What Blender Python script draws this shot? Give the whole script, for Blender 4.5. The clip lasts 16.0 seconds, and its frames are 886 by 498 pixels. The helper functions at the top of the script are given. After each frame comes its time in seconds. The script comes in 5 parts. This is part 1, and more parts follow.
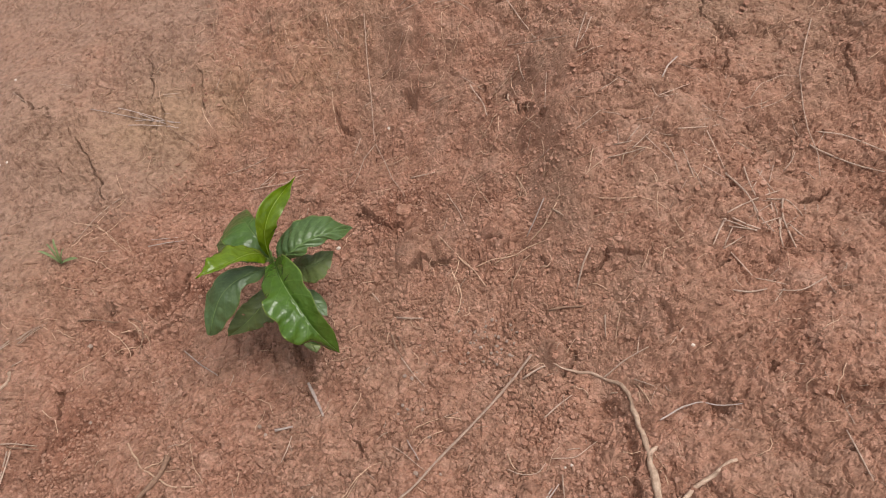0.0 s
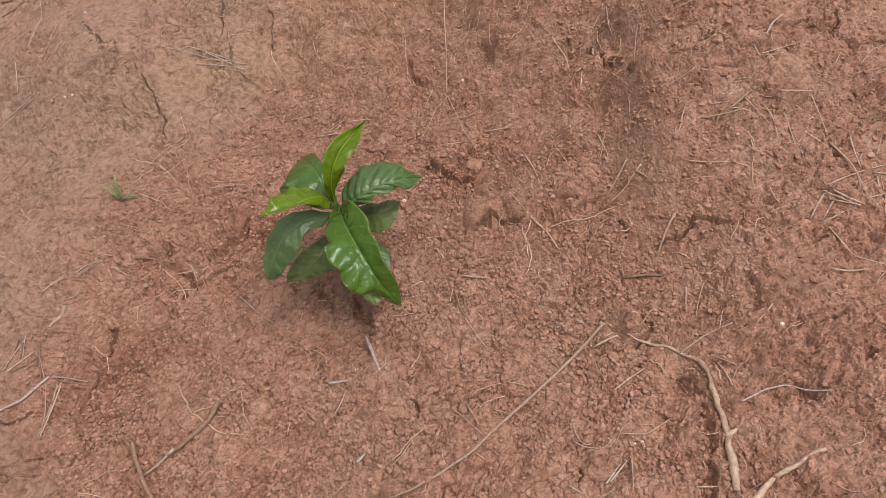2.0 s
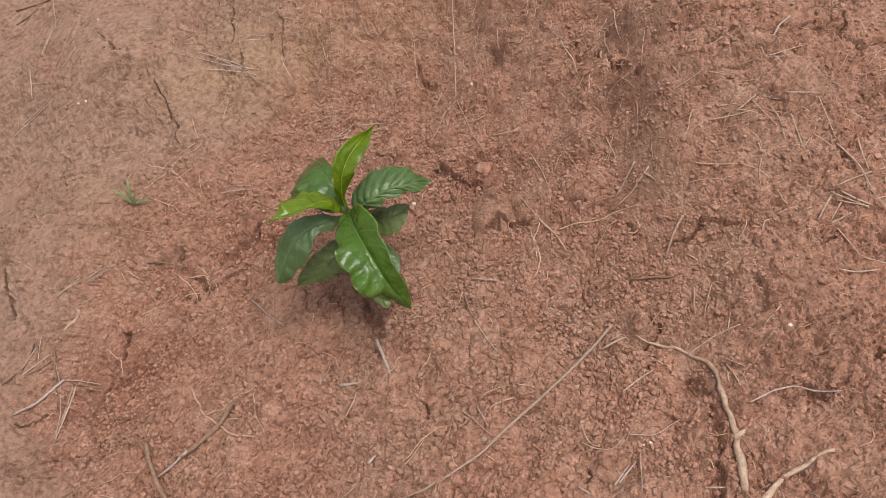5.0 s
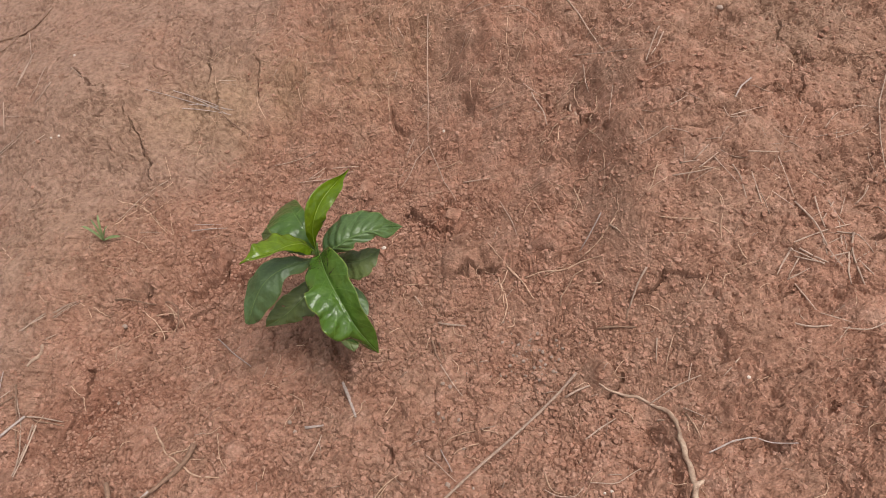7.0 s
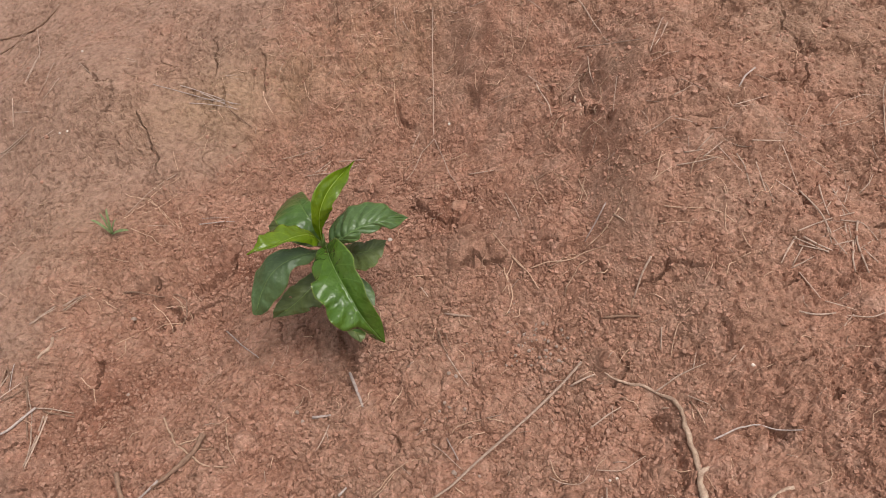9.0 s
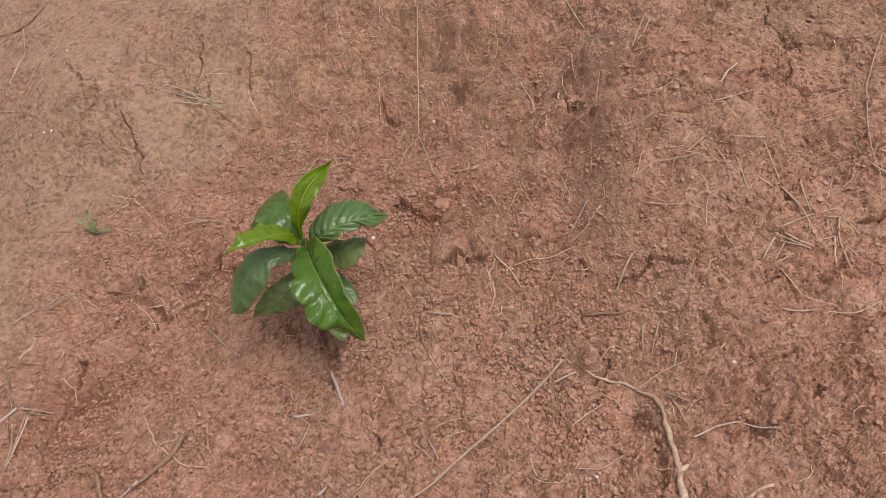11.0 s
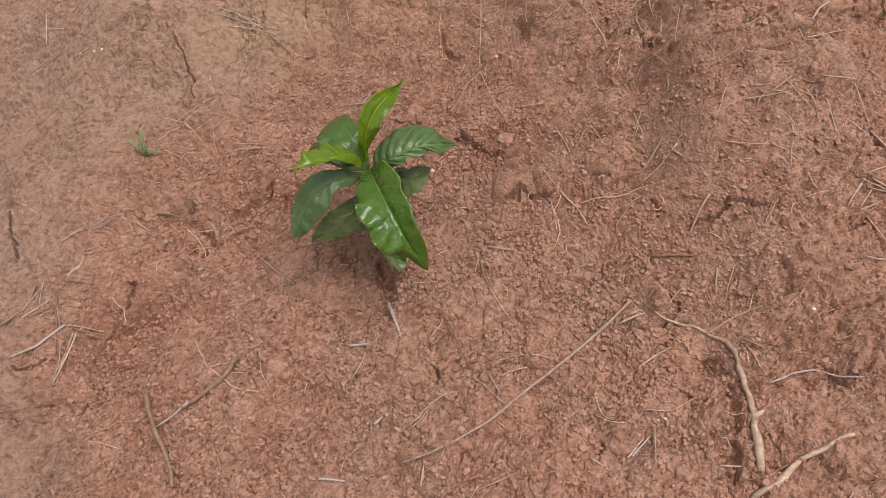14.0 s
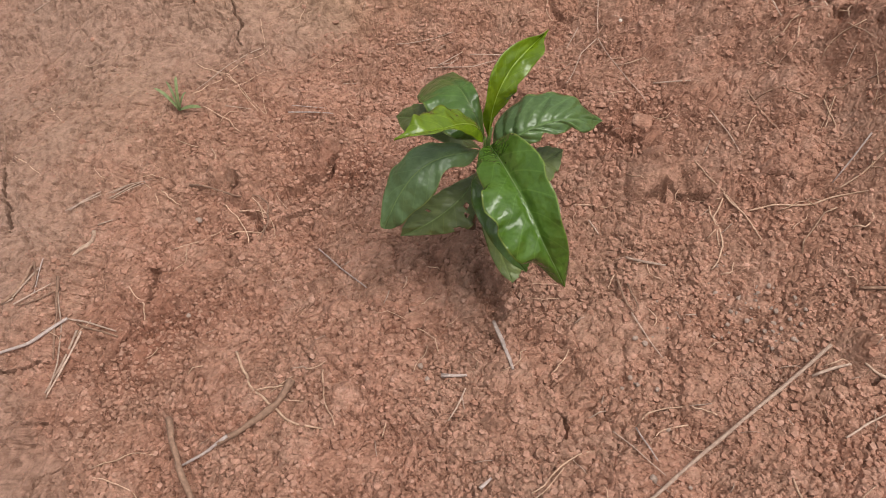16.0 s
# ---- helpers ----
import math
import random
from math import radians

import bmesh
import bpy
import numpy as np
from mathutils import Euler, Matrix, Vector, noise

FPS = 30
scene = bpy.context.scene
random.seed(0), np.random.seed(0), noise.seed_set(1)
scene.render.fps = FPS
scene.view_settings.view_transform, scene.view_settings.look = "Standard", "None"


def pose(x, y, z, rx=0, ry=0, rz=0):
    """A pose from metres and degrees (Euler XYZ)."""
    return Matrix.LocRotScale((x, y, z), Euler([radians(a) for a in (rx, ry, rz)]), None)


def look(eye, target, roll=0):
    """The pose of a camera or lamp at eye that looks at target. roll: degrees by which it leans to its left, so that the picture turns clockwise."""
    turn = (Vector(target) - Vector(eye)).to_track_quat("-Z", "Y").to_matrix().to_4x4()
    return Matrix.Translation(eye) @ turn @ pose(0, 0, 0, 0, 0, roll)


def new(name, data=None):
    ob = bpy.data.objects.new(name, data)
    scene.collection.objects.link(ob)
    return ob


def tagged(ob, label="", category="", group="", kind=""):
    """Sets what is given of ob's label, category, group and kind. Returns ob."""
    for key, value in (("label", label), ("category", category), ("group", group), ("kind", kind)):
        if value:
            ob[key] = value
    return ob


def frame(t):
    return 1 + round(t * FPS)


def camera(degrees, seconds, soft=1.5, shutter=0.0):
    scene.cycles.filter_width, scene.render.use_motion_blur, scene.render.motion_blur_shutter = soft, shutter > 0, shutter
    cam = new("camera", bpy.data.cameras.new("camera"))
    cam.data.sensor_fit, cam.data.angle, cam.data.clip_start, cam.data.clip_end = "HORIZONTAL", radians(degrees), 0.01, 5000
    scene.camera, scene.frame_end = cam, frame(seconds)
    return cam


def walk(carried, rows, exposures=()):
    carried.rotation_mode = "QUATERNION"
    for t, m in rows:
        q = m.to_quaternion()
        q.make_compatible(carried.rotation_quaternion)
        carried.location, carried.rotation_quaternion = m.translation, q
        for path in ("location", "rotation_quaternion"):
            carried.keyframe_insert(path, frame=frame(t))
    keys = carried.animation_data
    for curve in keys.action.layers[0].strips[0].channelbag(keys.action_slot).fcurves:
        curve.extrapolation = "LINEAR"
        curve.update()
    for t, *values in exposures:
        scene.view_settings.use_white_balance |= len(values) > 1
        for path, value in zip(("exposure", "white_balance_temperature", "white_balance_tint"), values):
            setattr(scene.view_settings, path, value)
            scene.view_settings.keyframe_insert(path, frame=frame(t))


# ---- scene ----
cam = camera(54.4, 16.0, soft=0.4, shutter=0.12)
PATH = [
    (0.0, pose(0.1373, -0.5536, 0.8197, 36.689, 0.049, -5.081)),
    (0.5, pose(0.1287, -0.5392, 0.7894, 34.741, 0.994, -2.402)),
    (1.0, pose(0.1182, -0.5513, 0.7829, 35.813, -1.104, -0.677)),
    (1.5, pose(0.1172, -0.5507, 0.7735, 34.986, -0.001, 0.001)),
    (2.0, pose(0.1176, -0.5412, 0.7729, 35.002, 0.534, -0.171)),
    (2.5, pose(0.1163, -0.5460, 0.7718, 34.922, 0.412, 0.141)),
    (3.0, pose(0.1167, -0.5459, 0.7689, 34.962, 0.435, 0.169)),
    (3.5, pose(0.1143, -0.5461, 0.7685, 34.543, 0.581, -0.149)),
    (3.7, pose(0.1115, -0.5463, 0.7710, 34.372, 0.935, 0.210)),
    (5.8, pose(0.1244, -0.5377, 0.7893, 35.631, 1.637, -0.804)),
    (6.0, pose(0.1233, -0.5312, 0.7978, 35.882, 0.920, -1.542)),
    (6.5, pose(0.1273, -0.5411, 0.7920, 38.374, -0.051, -1.529)),
    (7.0, pose(0.1198, -0.5465, 0.7917, 37.763, -1.198, -0.019)),
    (7.5, pose(0.1300, -0.5438, 0.7934, 37.393, -0.105, -0.397)),
    (8.0, pose(0.1239, -0.5492, 0.8004, 37.651, -1.129, -0.373)),
    (8.5, pose(0.1300, -0.5593, 0.7991, 37.932, -0.691, -0.185)),
    (9.0, pose(0.1218, -0.5548, 0.7921, 37.574, -0.633, 0.073)),
    (9.5, pose(0.1265, -0.5538, 0.7858, 36.970, -0.135, -0.195)),
    (9.7, pose(0.1285, -0.5517, 0.7858, 37.082, 0.212, -0.165)),
    (11.8, pose(0.1437, -0.5586, 0.7883, 38.450, -2.697, 0.023)),
    (12.0, pose(0.0979, -0.5641, 0.7741, 38.976, -5.058, 1.768)),
    (12.5, pose(0.1053, -0.5848, 0.7552, 35.909, -3.942, 3.111)),
    (13.0, pose(0.0940, -0.5744, 0.7497, 35.440, -1.556, 3.017)),
    (13.5, pose(0.0933, -0.5670, 0.7480, 35.058, -1.304, 2.908)),
    (14.0, pose(0.0937, -0.5646, 0.7467, 35.174, -1.384, 2.781)),
    (14.5, pose(0.0799, -0.5388, 0.7304, 35.385, 0.609, 4.451)),
    (15.0, pose(0.0240, -0.4608, 0.6122, 33.778, -2.287, 4.949)),
    (15.5, pose(-0.0159, -0.4351, 0.5740, 33.568, -2.277, 5.798)),
    (16.0, pose(-0.0117, -0.4515, 0.5863, 34.452, -4.306, 5.701)),
]
walk(cam, PATH, exposures=[(0.0, 0.35), (13.5, 0.35), (15.0, 0.31), (16.0, 0.44)])

# ---- light: bright overcast sky ----
world = bpy.data.worlds.new("overcast_sky")
scene.world = world
world.use_nodes = True
wn = world.node_tree
sky = wn.nodes.new("ShaderNodeTexSky")
sky.sky_type = "NISHITA"
sky.sun_disc = False
sky.sun_elevation, sky.sun_rotation = radians(77), radians(123)
sky.air_density, sky.dust_density = 1.0, 6.0
cloud = wn.nodes.new("ShaderNodeHueSaturation")  # cloud cover greys the blue
cloud.inputs["Saturation"].default_value = 0.25
wn.links.new(sky.outputs[0], cloud.inputs["Color"])
wn.links.new(cloud.outputs[0], wn.nodes["Background"].inputs[0])
wn.nodes["Background"].inputs[1].default_value = 0.122
sun = new("sun", bpy.data.lights.new("sun", "SUN"))
sun.data.energy, sun.data.angle, sun.data.color = 1.5, radians(34), (1.0, 0.965, 0.92)
sun.matrix_world = look((0.26, -0.17, 1.4), (0, 0, 0))


# ---- numeric noise for the land ----
def hash2(i, j, k):
    h = (i.astype(np.int64) * 374761393 + j.astype(np.int64) * 668265263 + k * 2147483647) & 0xFFFFFFFF
    h = ((h ^ (h >> 13)) * 1274126177) & 0xFFFFFFFF
    h = ((h ^ (h >> 16)) * 2246822519) & 0xFFFFFFFF
    return ((h ^ (h >> 15)) & 0xFFFFFF) / float(0xFFFFFF)


def vnoise(x, y, k):
    """Smooth noise in -1..1 with cells of size 1."""
    i, j = np.floor(x), np.floor(y)
    u, v = x - i, y - j
    u, v = u * u * u * (u * (6 * u - 15) + 10), v * v * v * (v * (6 * v - 15) + 10)
    a, b = hash2(i, j, k), hash2(i + 1, j, k)
    c, d = hash2(i, j + 1, k), hash2(i + 1, j + 1, k)
    return 2 * ((a + (b - a) * u) * (1 - v) + (c + (d - c) * u) * v) - 1


def fbm(x, y, size, k, octaves=4, gain=0.5):
    out, amp = 0, 1.0
    for n in range(octaves):
        c, s = math.cos(n * 1.1), math.sin(n * 1.1)
        out = out + amp * vnoise((c * x - s * y) / size, (s * x + c * y) / size, k + 17 * n)
        amp, size = amp * gain, size * 0.5
    return out


def lumps(x, y, size, k, fill=0.8):
    """Rounded clods packed side by side: 0 in the joints, up to 1 on their tops."""
    x, y = x / size, y / size
    i0, j0 = np.floor(x), np.floor(y)
    top = np.zeros_like(x)
    for di in (-1, 0, 1):
        for dj in (-1, 0, 1):
            i, j = i0 + di, j0 + dj
            r = 0.35 + 0.45 * hash2(i, j, k + 3)
            d2 = (i + hash2(i, j, k) - x) ** 2 + (j + hash2(i, j, k + 1) - y) ** 2
            dome = np.sqrt(np.maximum(0, 1 - d2 / (r * r))) * (r / 0.8)
            top = np.maximum(top, np.where(hash2(i, j, k + 5) < fill, dome, 0))
    return top


def plates(x, y, size, k, joint=0.14, uneven=0.65, domed=False):
    """Angular crumbs packed side by side, parted by thin joints: 0 in the joints, up to 1 on their tops."""
    x, y = x / size, y / size
    i0, j0 = np.floor(x), np.floor(y)
    f1, f2, own = np.full(x.shape, 9.0), np.full(x.shape, 9.0), np.zeros_like(x)
    for di in (-1, 0, 1):
        for dj in (-1, 0, 1):
            i, j = i0 + di, j0 + dj
            dx, dy = i + hash2(i, j, k) - x, j + hash2(i, j, k + 1) - y
            d = np.hypot(dx, dy)
            # each crumb leans its own way
            top = hash2(i, j, k + 2) - 0.45 * (dx * (hash2(i, j, k + 3) - 0.5) + dy * (hash2(i, j, k + 4) - 0.5)) * 2
            f2 = np.where(d < f1, f1, np.minimum(f2, d))
            own = np.where(d < f1, top, own)
            f1 = np.minimum(f1, d)
    if domed:  # rounded off towards the joints
        rim = 1 - np.clip((f2 - f1) / joint, 0, 1)
        return np.sqrt(1 - rim * rim) * (1 - uneven + uneven * own)
    return (1 - np.exp(-(f2 - f1) / joint)) * (1 - uneven + uneven * own)


def joints(x, y, size, k, width):
    """Narrow gaps between packed flakes: 1 in the gap, falling off over width metres."""
    x, y = x / size, y / size
    i0, j0 = np.floor(x), np.floor(y)
    f1, f2 = np.full(x.shape, 9.0), np.full(x.shape, 9.0)
    for di in (-1, 0, 1):
        for dj in (-1, 0, 1):
            i, j = i0 + di, j0 + dj
            d = np.hypot(i + hash2(i, j, k) - x, j + hash2(i, j, k + 1) - y)
            f2 = np.where(d < f1, f1, np.minimum(f2, d))
            f1 = np.minimum(f1, d)
    return np.exp(-(f2 - f1) * size / width)


def sig(u):
    return 1 / (1 + np.exp(-np.clip(u, -40, 40)))


def spot(x, y, cx, cy, rx, ry=None, turn=0.0):
    ry = ry or rx
    c, s = math.cos(radians(turn)), math.sin(radians(turn))
    u, v = (x - cx) * c + (y - cy) * s, (y - cy) * c - (x - cx) * s
    return np.exp(-0.5 * ((u / rx) ** 2 + (v / ry) ** 2))


# ---- the lie of the land ----
# a planting hollow, a step up to a rough terrace on one side and a low cut bank behind
SWELLS = [
    (-0.34, -0.30, -0.022), (-0.03, -0.30, -0.008), (0.12, -0.30, 0.029), (0.28, -0.30, 0.018), (0.43, -0.30, 0.007),
    (-0.41, -0.17, 0.012), (-0.10, -0.17, 0.022), (0.06, -0.17, -0.007), (0.21, -0.17, -0.017), (0.52, -0.17, -0.027),
    (-0.50, -0.04, -0.006), (-0.34, -0.04, 0.014), (-0.19, -0.04, -0.048), (0.28, -0.04, 0.014), (0.59, -0.04, -0.040),
    (-0.41, 0.09, 0.012), (-0.26, 0.09, 0.029), (-0.10, 0.09, -0.016), (0.06, 0.09, 0.014), (0.37, 0.09, 0.039),
    (0.52, 0.09, -0.012), (-0.50, 0.22, -0.034), (-0.19, 0.22, -0.015), (-0.03, 0.22, -0.021), (0.12, 0.22, -0.029),
    (-0.41, 0.35, 0.036), (-0.10, 0.35, -0.010), (0.06, 0.35, 0.009), (-0.50, 0.48, -0.014), (-0.34, 0.48, 0.008),
    (0.12, 0.48, 0.007),
]

# clods that have grown into the soil
HUMPS = [
    (0.236, -0.285, 0.0131),
    (0.284, -0.159, 0.0135),
    (-0.105, -0.079, 0.0108),
    (-0.195, 0.025, 0.0153),
    (-0.139, 0.070, 0.0133),
    (-0.068, -0.188, 0.0117),
    (0.067, -0.286, 0.0095),
    (0.041, -0.208, 0.0093),
    (0.252, -0.309, 0.0095),
    (0.280, -0.148, 0.0101),
    (0.157, 0.012, 0.0260),
    (0.281, -0.148, 0.0163),
    (-0.129, 0.090, 0.0157),
    (-0.223, 0.040, 0.0141),
    (-0.083, -0.108, 0.0115),
    (0.236, -0.001, 0.0100),
    (0.308, -0.268, 0.0106),
    (0.348, -0.246, 0.0090),
    (0.053, 0.137, 0.0119),
    (0.404, -0.190, 0.0092),
    (0.382, -0.208, 0.0101),
    (-0.091, -0.147, 0.0101),
]


def broad(x, y):
    z = 0.009 + 0.233 * 1.5 * np.tanh(x / 1.5) - 0.025 * 1.5 * np.tanh(y / 1.5)
    z = z + 0.093 * sig((x - 0.316 + 0.496 * np.tanh(y)) / 0.051) * (1 - sig((np.hypot(x, y) - 2.5) / 0.4))
    z = z + 0.042 * sig((y - 0.308 - 0.184 * np.tanh(x)) / 0.033) * (1 - sig((np.hypot(x, y) - 2.5) / 0.4))
    for cx, cy, h in SWELLS:
        z = z + h * spot(x, y, cx, cy, 0.095)
    # washed-out gully below the terrace edge, and flutes down the bank
    z = z - 0.030 * (0.65 + 0.5 * vnoise(x / 0.03, y / 0.035, 101)) * spot(x, y, 0.276, 0.155, 0.020, 0.045, 4) - 0.022 * (0.65 + 0.5 * vnoise(x / 0.03, y / 0.03, 103)) * spot(x, y, 0.280, 0.045, 0.021, 0.055) - 0.012 * spot(x, y, 0.30, -0.20, 0.02, 0.05) - 0.020 * spot(x, y, 0.316, -0.208, 0.010, 0.016)
    z = z + 0.025 * sig((x - 0.306 - 0.014 * vnoise(y / 0.045, 0 * y, 95) - 0.008 * vnoise(y / 0.017, 0 * y, 99)) / 0.010) * spot(x, y, 0.34, 0.10, 0.10, 0.12)
    flute = sig((y - 0.27 - 0.18 * x) / 0.015) * sig((x + 0.20) / 0.02) * (1 - sig((np.hypot(x, y) - 1.0) / 0.1))
    z = z + flute * (0.0055 * vnoise(x / 0.024, y / 0.10, 96) + 0.005 * vnoise(x / 0.07, y / 0.06, 98))
    for cx, cy, r in HUMPS:
        d = np.hypot(x - cx, y - cy) / r + 0.25 * vnoise(x / (0.6 * r), y / (0.6 * r), 97)
        z = z + 0.72 * r * np.clip(1 - d * d, 0, 1)
    return z


def bald(x, y):
    """Where a clod stands free of loose crumbs."""
    out = np.zeros_like(x)
    for cx, cy, r in HUMPS:
        out = np.maximum(out, sig((0.95 - np.hypot(x - cx, y - cy) / r) / 0.06))
    return out
# ---- end of the lie of the land ----


# ---- materials ----
def material(name):
    m = bpy.data.materials.new(name)
    m.use_nodes = True
    return m, m.node_tree.nodes, m.node_tree.links, m.node_tree.nodes["Principled BSDF"]


def noise_node(nodes, links, coord, scale, detail=4.0, rough=0.6):
    n = nodes.new("ShaderNodeTexNoise")
    n.inputs["Scale"].default_value, n.inputs["Detail"].default_value, n.inputs["Roughness"].default_value = scale, detail, rough
    links.new(coord, n.inputs["Vector"])
    return n.outputs["Fac"]


def ramp(nodes, links, fac, stops):
    r = nodes.new("ShaderNodeValToRGB")
    while len(r.color_ramp.elements) < len(stops):
        r.color_ramp.elements.new(0.5)
    for e, (at, col) in zip(r.color_ramp.elements, stops):
        e.position, e.color = at, (*col, 1)
    links.new(fac, r.inputs[0])
    return r.outputs[0]


def mix(nodes, links, fac, a, b, blend="MIX"):
    n = nodes.new("ShaderNodeMix")
    n.data_type, n.blend_type = "RGBA", blend
    for sock, val in ((n.inputs[0], fac), (n.inputs[6], a), (n.inputs[7], b)):
        if isinstance(val, (int, float)):
            sock.default_value = val
        elif isinstance(val, tuple):
            sock.default_value = (*val, 1)
        else:
            links.new(val, sock)
    return n.outputs[2]


def math_node(nodes, links, op, a, b=0.0, clamp=True):
    n = nodes.new("ShaderNodeMath")
    n.operation, n.use_clamp = op, clamp
    for sock, val in zip(n.inputs, (a, b)):
        if isinstance(val, (int, float)):
            sock.default_value = val
        else:
            links.new(val, sock)
    return n.outputs[0]


def attr(nodes, name):
    a = nodes.new("ShaderNodeAttribute")
    a.attribute_name = name
    return a.outputs["Fac"]


def soil_material(name, patches):
    """Red clay soil: dry pinkish skin, redder broken earth, ochre and damp patches."""
    m, nodes, links, bsdf = material(name)
    co = nodes.new("ShaderNodeTexCoord").outputs["Object"]
    big, mid = (noise_node(nodes, links, co, s, 5, 0.62) for s in (6, 34))
    fine, grain = noise_node(nodes, links, co, 150, 2.5, 0.5), noise_node(nodes, links, co, 520, 2, 0.5)
    col = ramp(nodes, links, mid, [(0.3, (0.222, 0.106, 0.070)), (0.5, (0.308, 0.157, 0.107)), (0.7, (0.392, 0.232, 0.170))])
    col = mix(nodes, links, math_node(nodes, links, "MULTIPLY", big, 0.5), col, (0.290, 0.156, 0.100))
    # dusty grey-brown drifts
    dust = ramp(nodes, links, noise_node(nodes, links, co, 11, 5, 0.6), [(0.44, (0, 0, 0)), (0.64, (0.55, 0.55, 0.55))])
    col = mix(nodes, links, dust, col, (0.282, 0.170, 0.118))
    if patches is None:
        pass
    elif patches:
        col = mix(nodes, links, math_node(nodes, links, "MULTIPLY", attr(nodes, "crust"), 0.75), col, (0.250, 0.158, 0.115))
        col = mix(nodes, links, math_node(nodes, links, "MULTIPLY", attr(nodes, "olive"), 0.45), col, (0.222, 0.138, 0.092))
        col = mix(nodes, links, math_node(nodes, links, "MULTIPLY", attr(nodes, "ochre"), 0.42), col, (0.300, 0.190, 0.105))
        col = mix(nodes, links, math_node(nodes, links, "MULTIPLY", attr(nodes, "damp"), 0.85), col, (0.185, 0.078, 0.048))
        # darker grey-brown: algae, with some of the gully's shade put into the colour
        col = mix(nodes, links, math_node(nodes, links, "MULTIPLY", attr(nodes, "algae_shade"), 0.45), col, (0.225, 0.145, 0.095))
    else:
        oi = nodes.new("ShaderNodeNewGeometry").outputs["Random Per Island"]
        col = mix(nodes, links, 0.6, col, ramp(nodes, links, oi, [(0.0, (0.245, 0.116, 0.076)), (0.35, (0.311, 0.159, 0.109)), (0.8, (0.345, 0.190, 0.136)), (1.0, (0.375, 0.225, 0.165))]))
    col = mix(nodes, links, 0.75, col, ramp(nodes, links, fine, [(0.3, (0.62, 0.58, 0.55)), (0.5, (1, 1, 1)), (0.72, (1.28, 1.28, 1.3))]), "MULTIPLY")
    col = mix(nodes, links, 0.32, col, ramp(nodes, links, grain, [(0.32, (0.6, 0.56, 0.52)), (0.5, (1, 1, 1)), (0.7, (1.3, 1.32, 1.35))]), "MULTIPLY")
    links.new(col, bsdf.inputs["Base Color"])
    bsdf.inputs["Roughness"].default_value = 0.93
    bsdf.inputs["Specular IOR Level"].default_value = 0.25
    cells = nodes.new("ShaderNodeTexVoronoi")
    cells.feature = "DISTANCE_TO_EDGE"
    cells.inputs["Scale"].default_value = 250
    links.new(co, cells.inputs["Vector"])
    b0 = nodes.new("ShaderNodeBump")
    b0.inputs["Distance"].default_value, b0.inputs["Strength"].default_value = 0.0028, 0.65 if patches else 0.3
    height = math_node(nodes, links, "MINIMUM", cells.outputs["Distance"], 0.35)
    if patches:  # the washed crust is smoother
        height = math_node(nodes, links, "MULTIPLY", height, math_node(nodes, links, "SUBTRACT", 1.0, math_node(nodes, links, "MULTIPLY", attr(nodes, "crust"), 0.45)))
    links.new(height, b0.inputs["Height"])
    b1, b2 = nodes.new("ShaderNodeBump"), nodes.new("ShaderNodeBump")
    links.new(b0.outputs[0], b1.inputs["Normal"])
    b1.inputs["Distance"].default_value, b2.inputs["Distance"].default_value = 0.0018, 0.0013
    b1.inputs["Strength"].default_value, b2.inputs["Strength"].default_value = 0.7, 0.35
    relief = fine
    if patches:
        relief = math_node(nodes, links, "MULTIPLY", fine, math_node(nodes, links, "SUBTRACT", 1.0, math_node(nodes, links, "MULTIPLY", attr(nodes, "crust"), 0.2)))
    links.new(relief, b1.inputs["Height"])
    links.new(grain, b2.inputs["Height"])
    links.new(b1.outputs[0], b2.inputs["Normal"])
    links.new(b2.outputs[0], bsdf.inputs["Normal"])
    return m


SOIL = soil_material("red_clay_soil", True)
CRUMB = soil_material("red_clay_crumbs", False)
CLOD = soil_material("red_clay_clod", None)


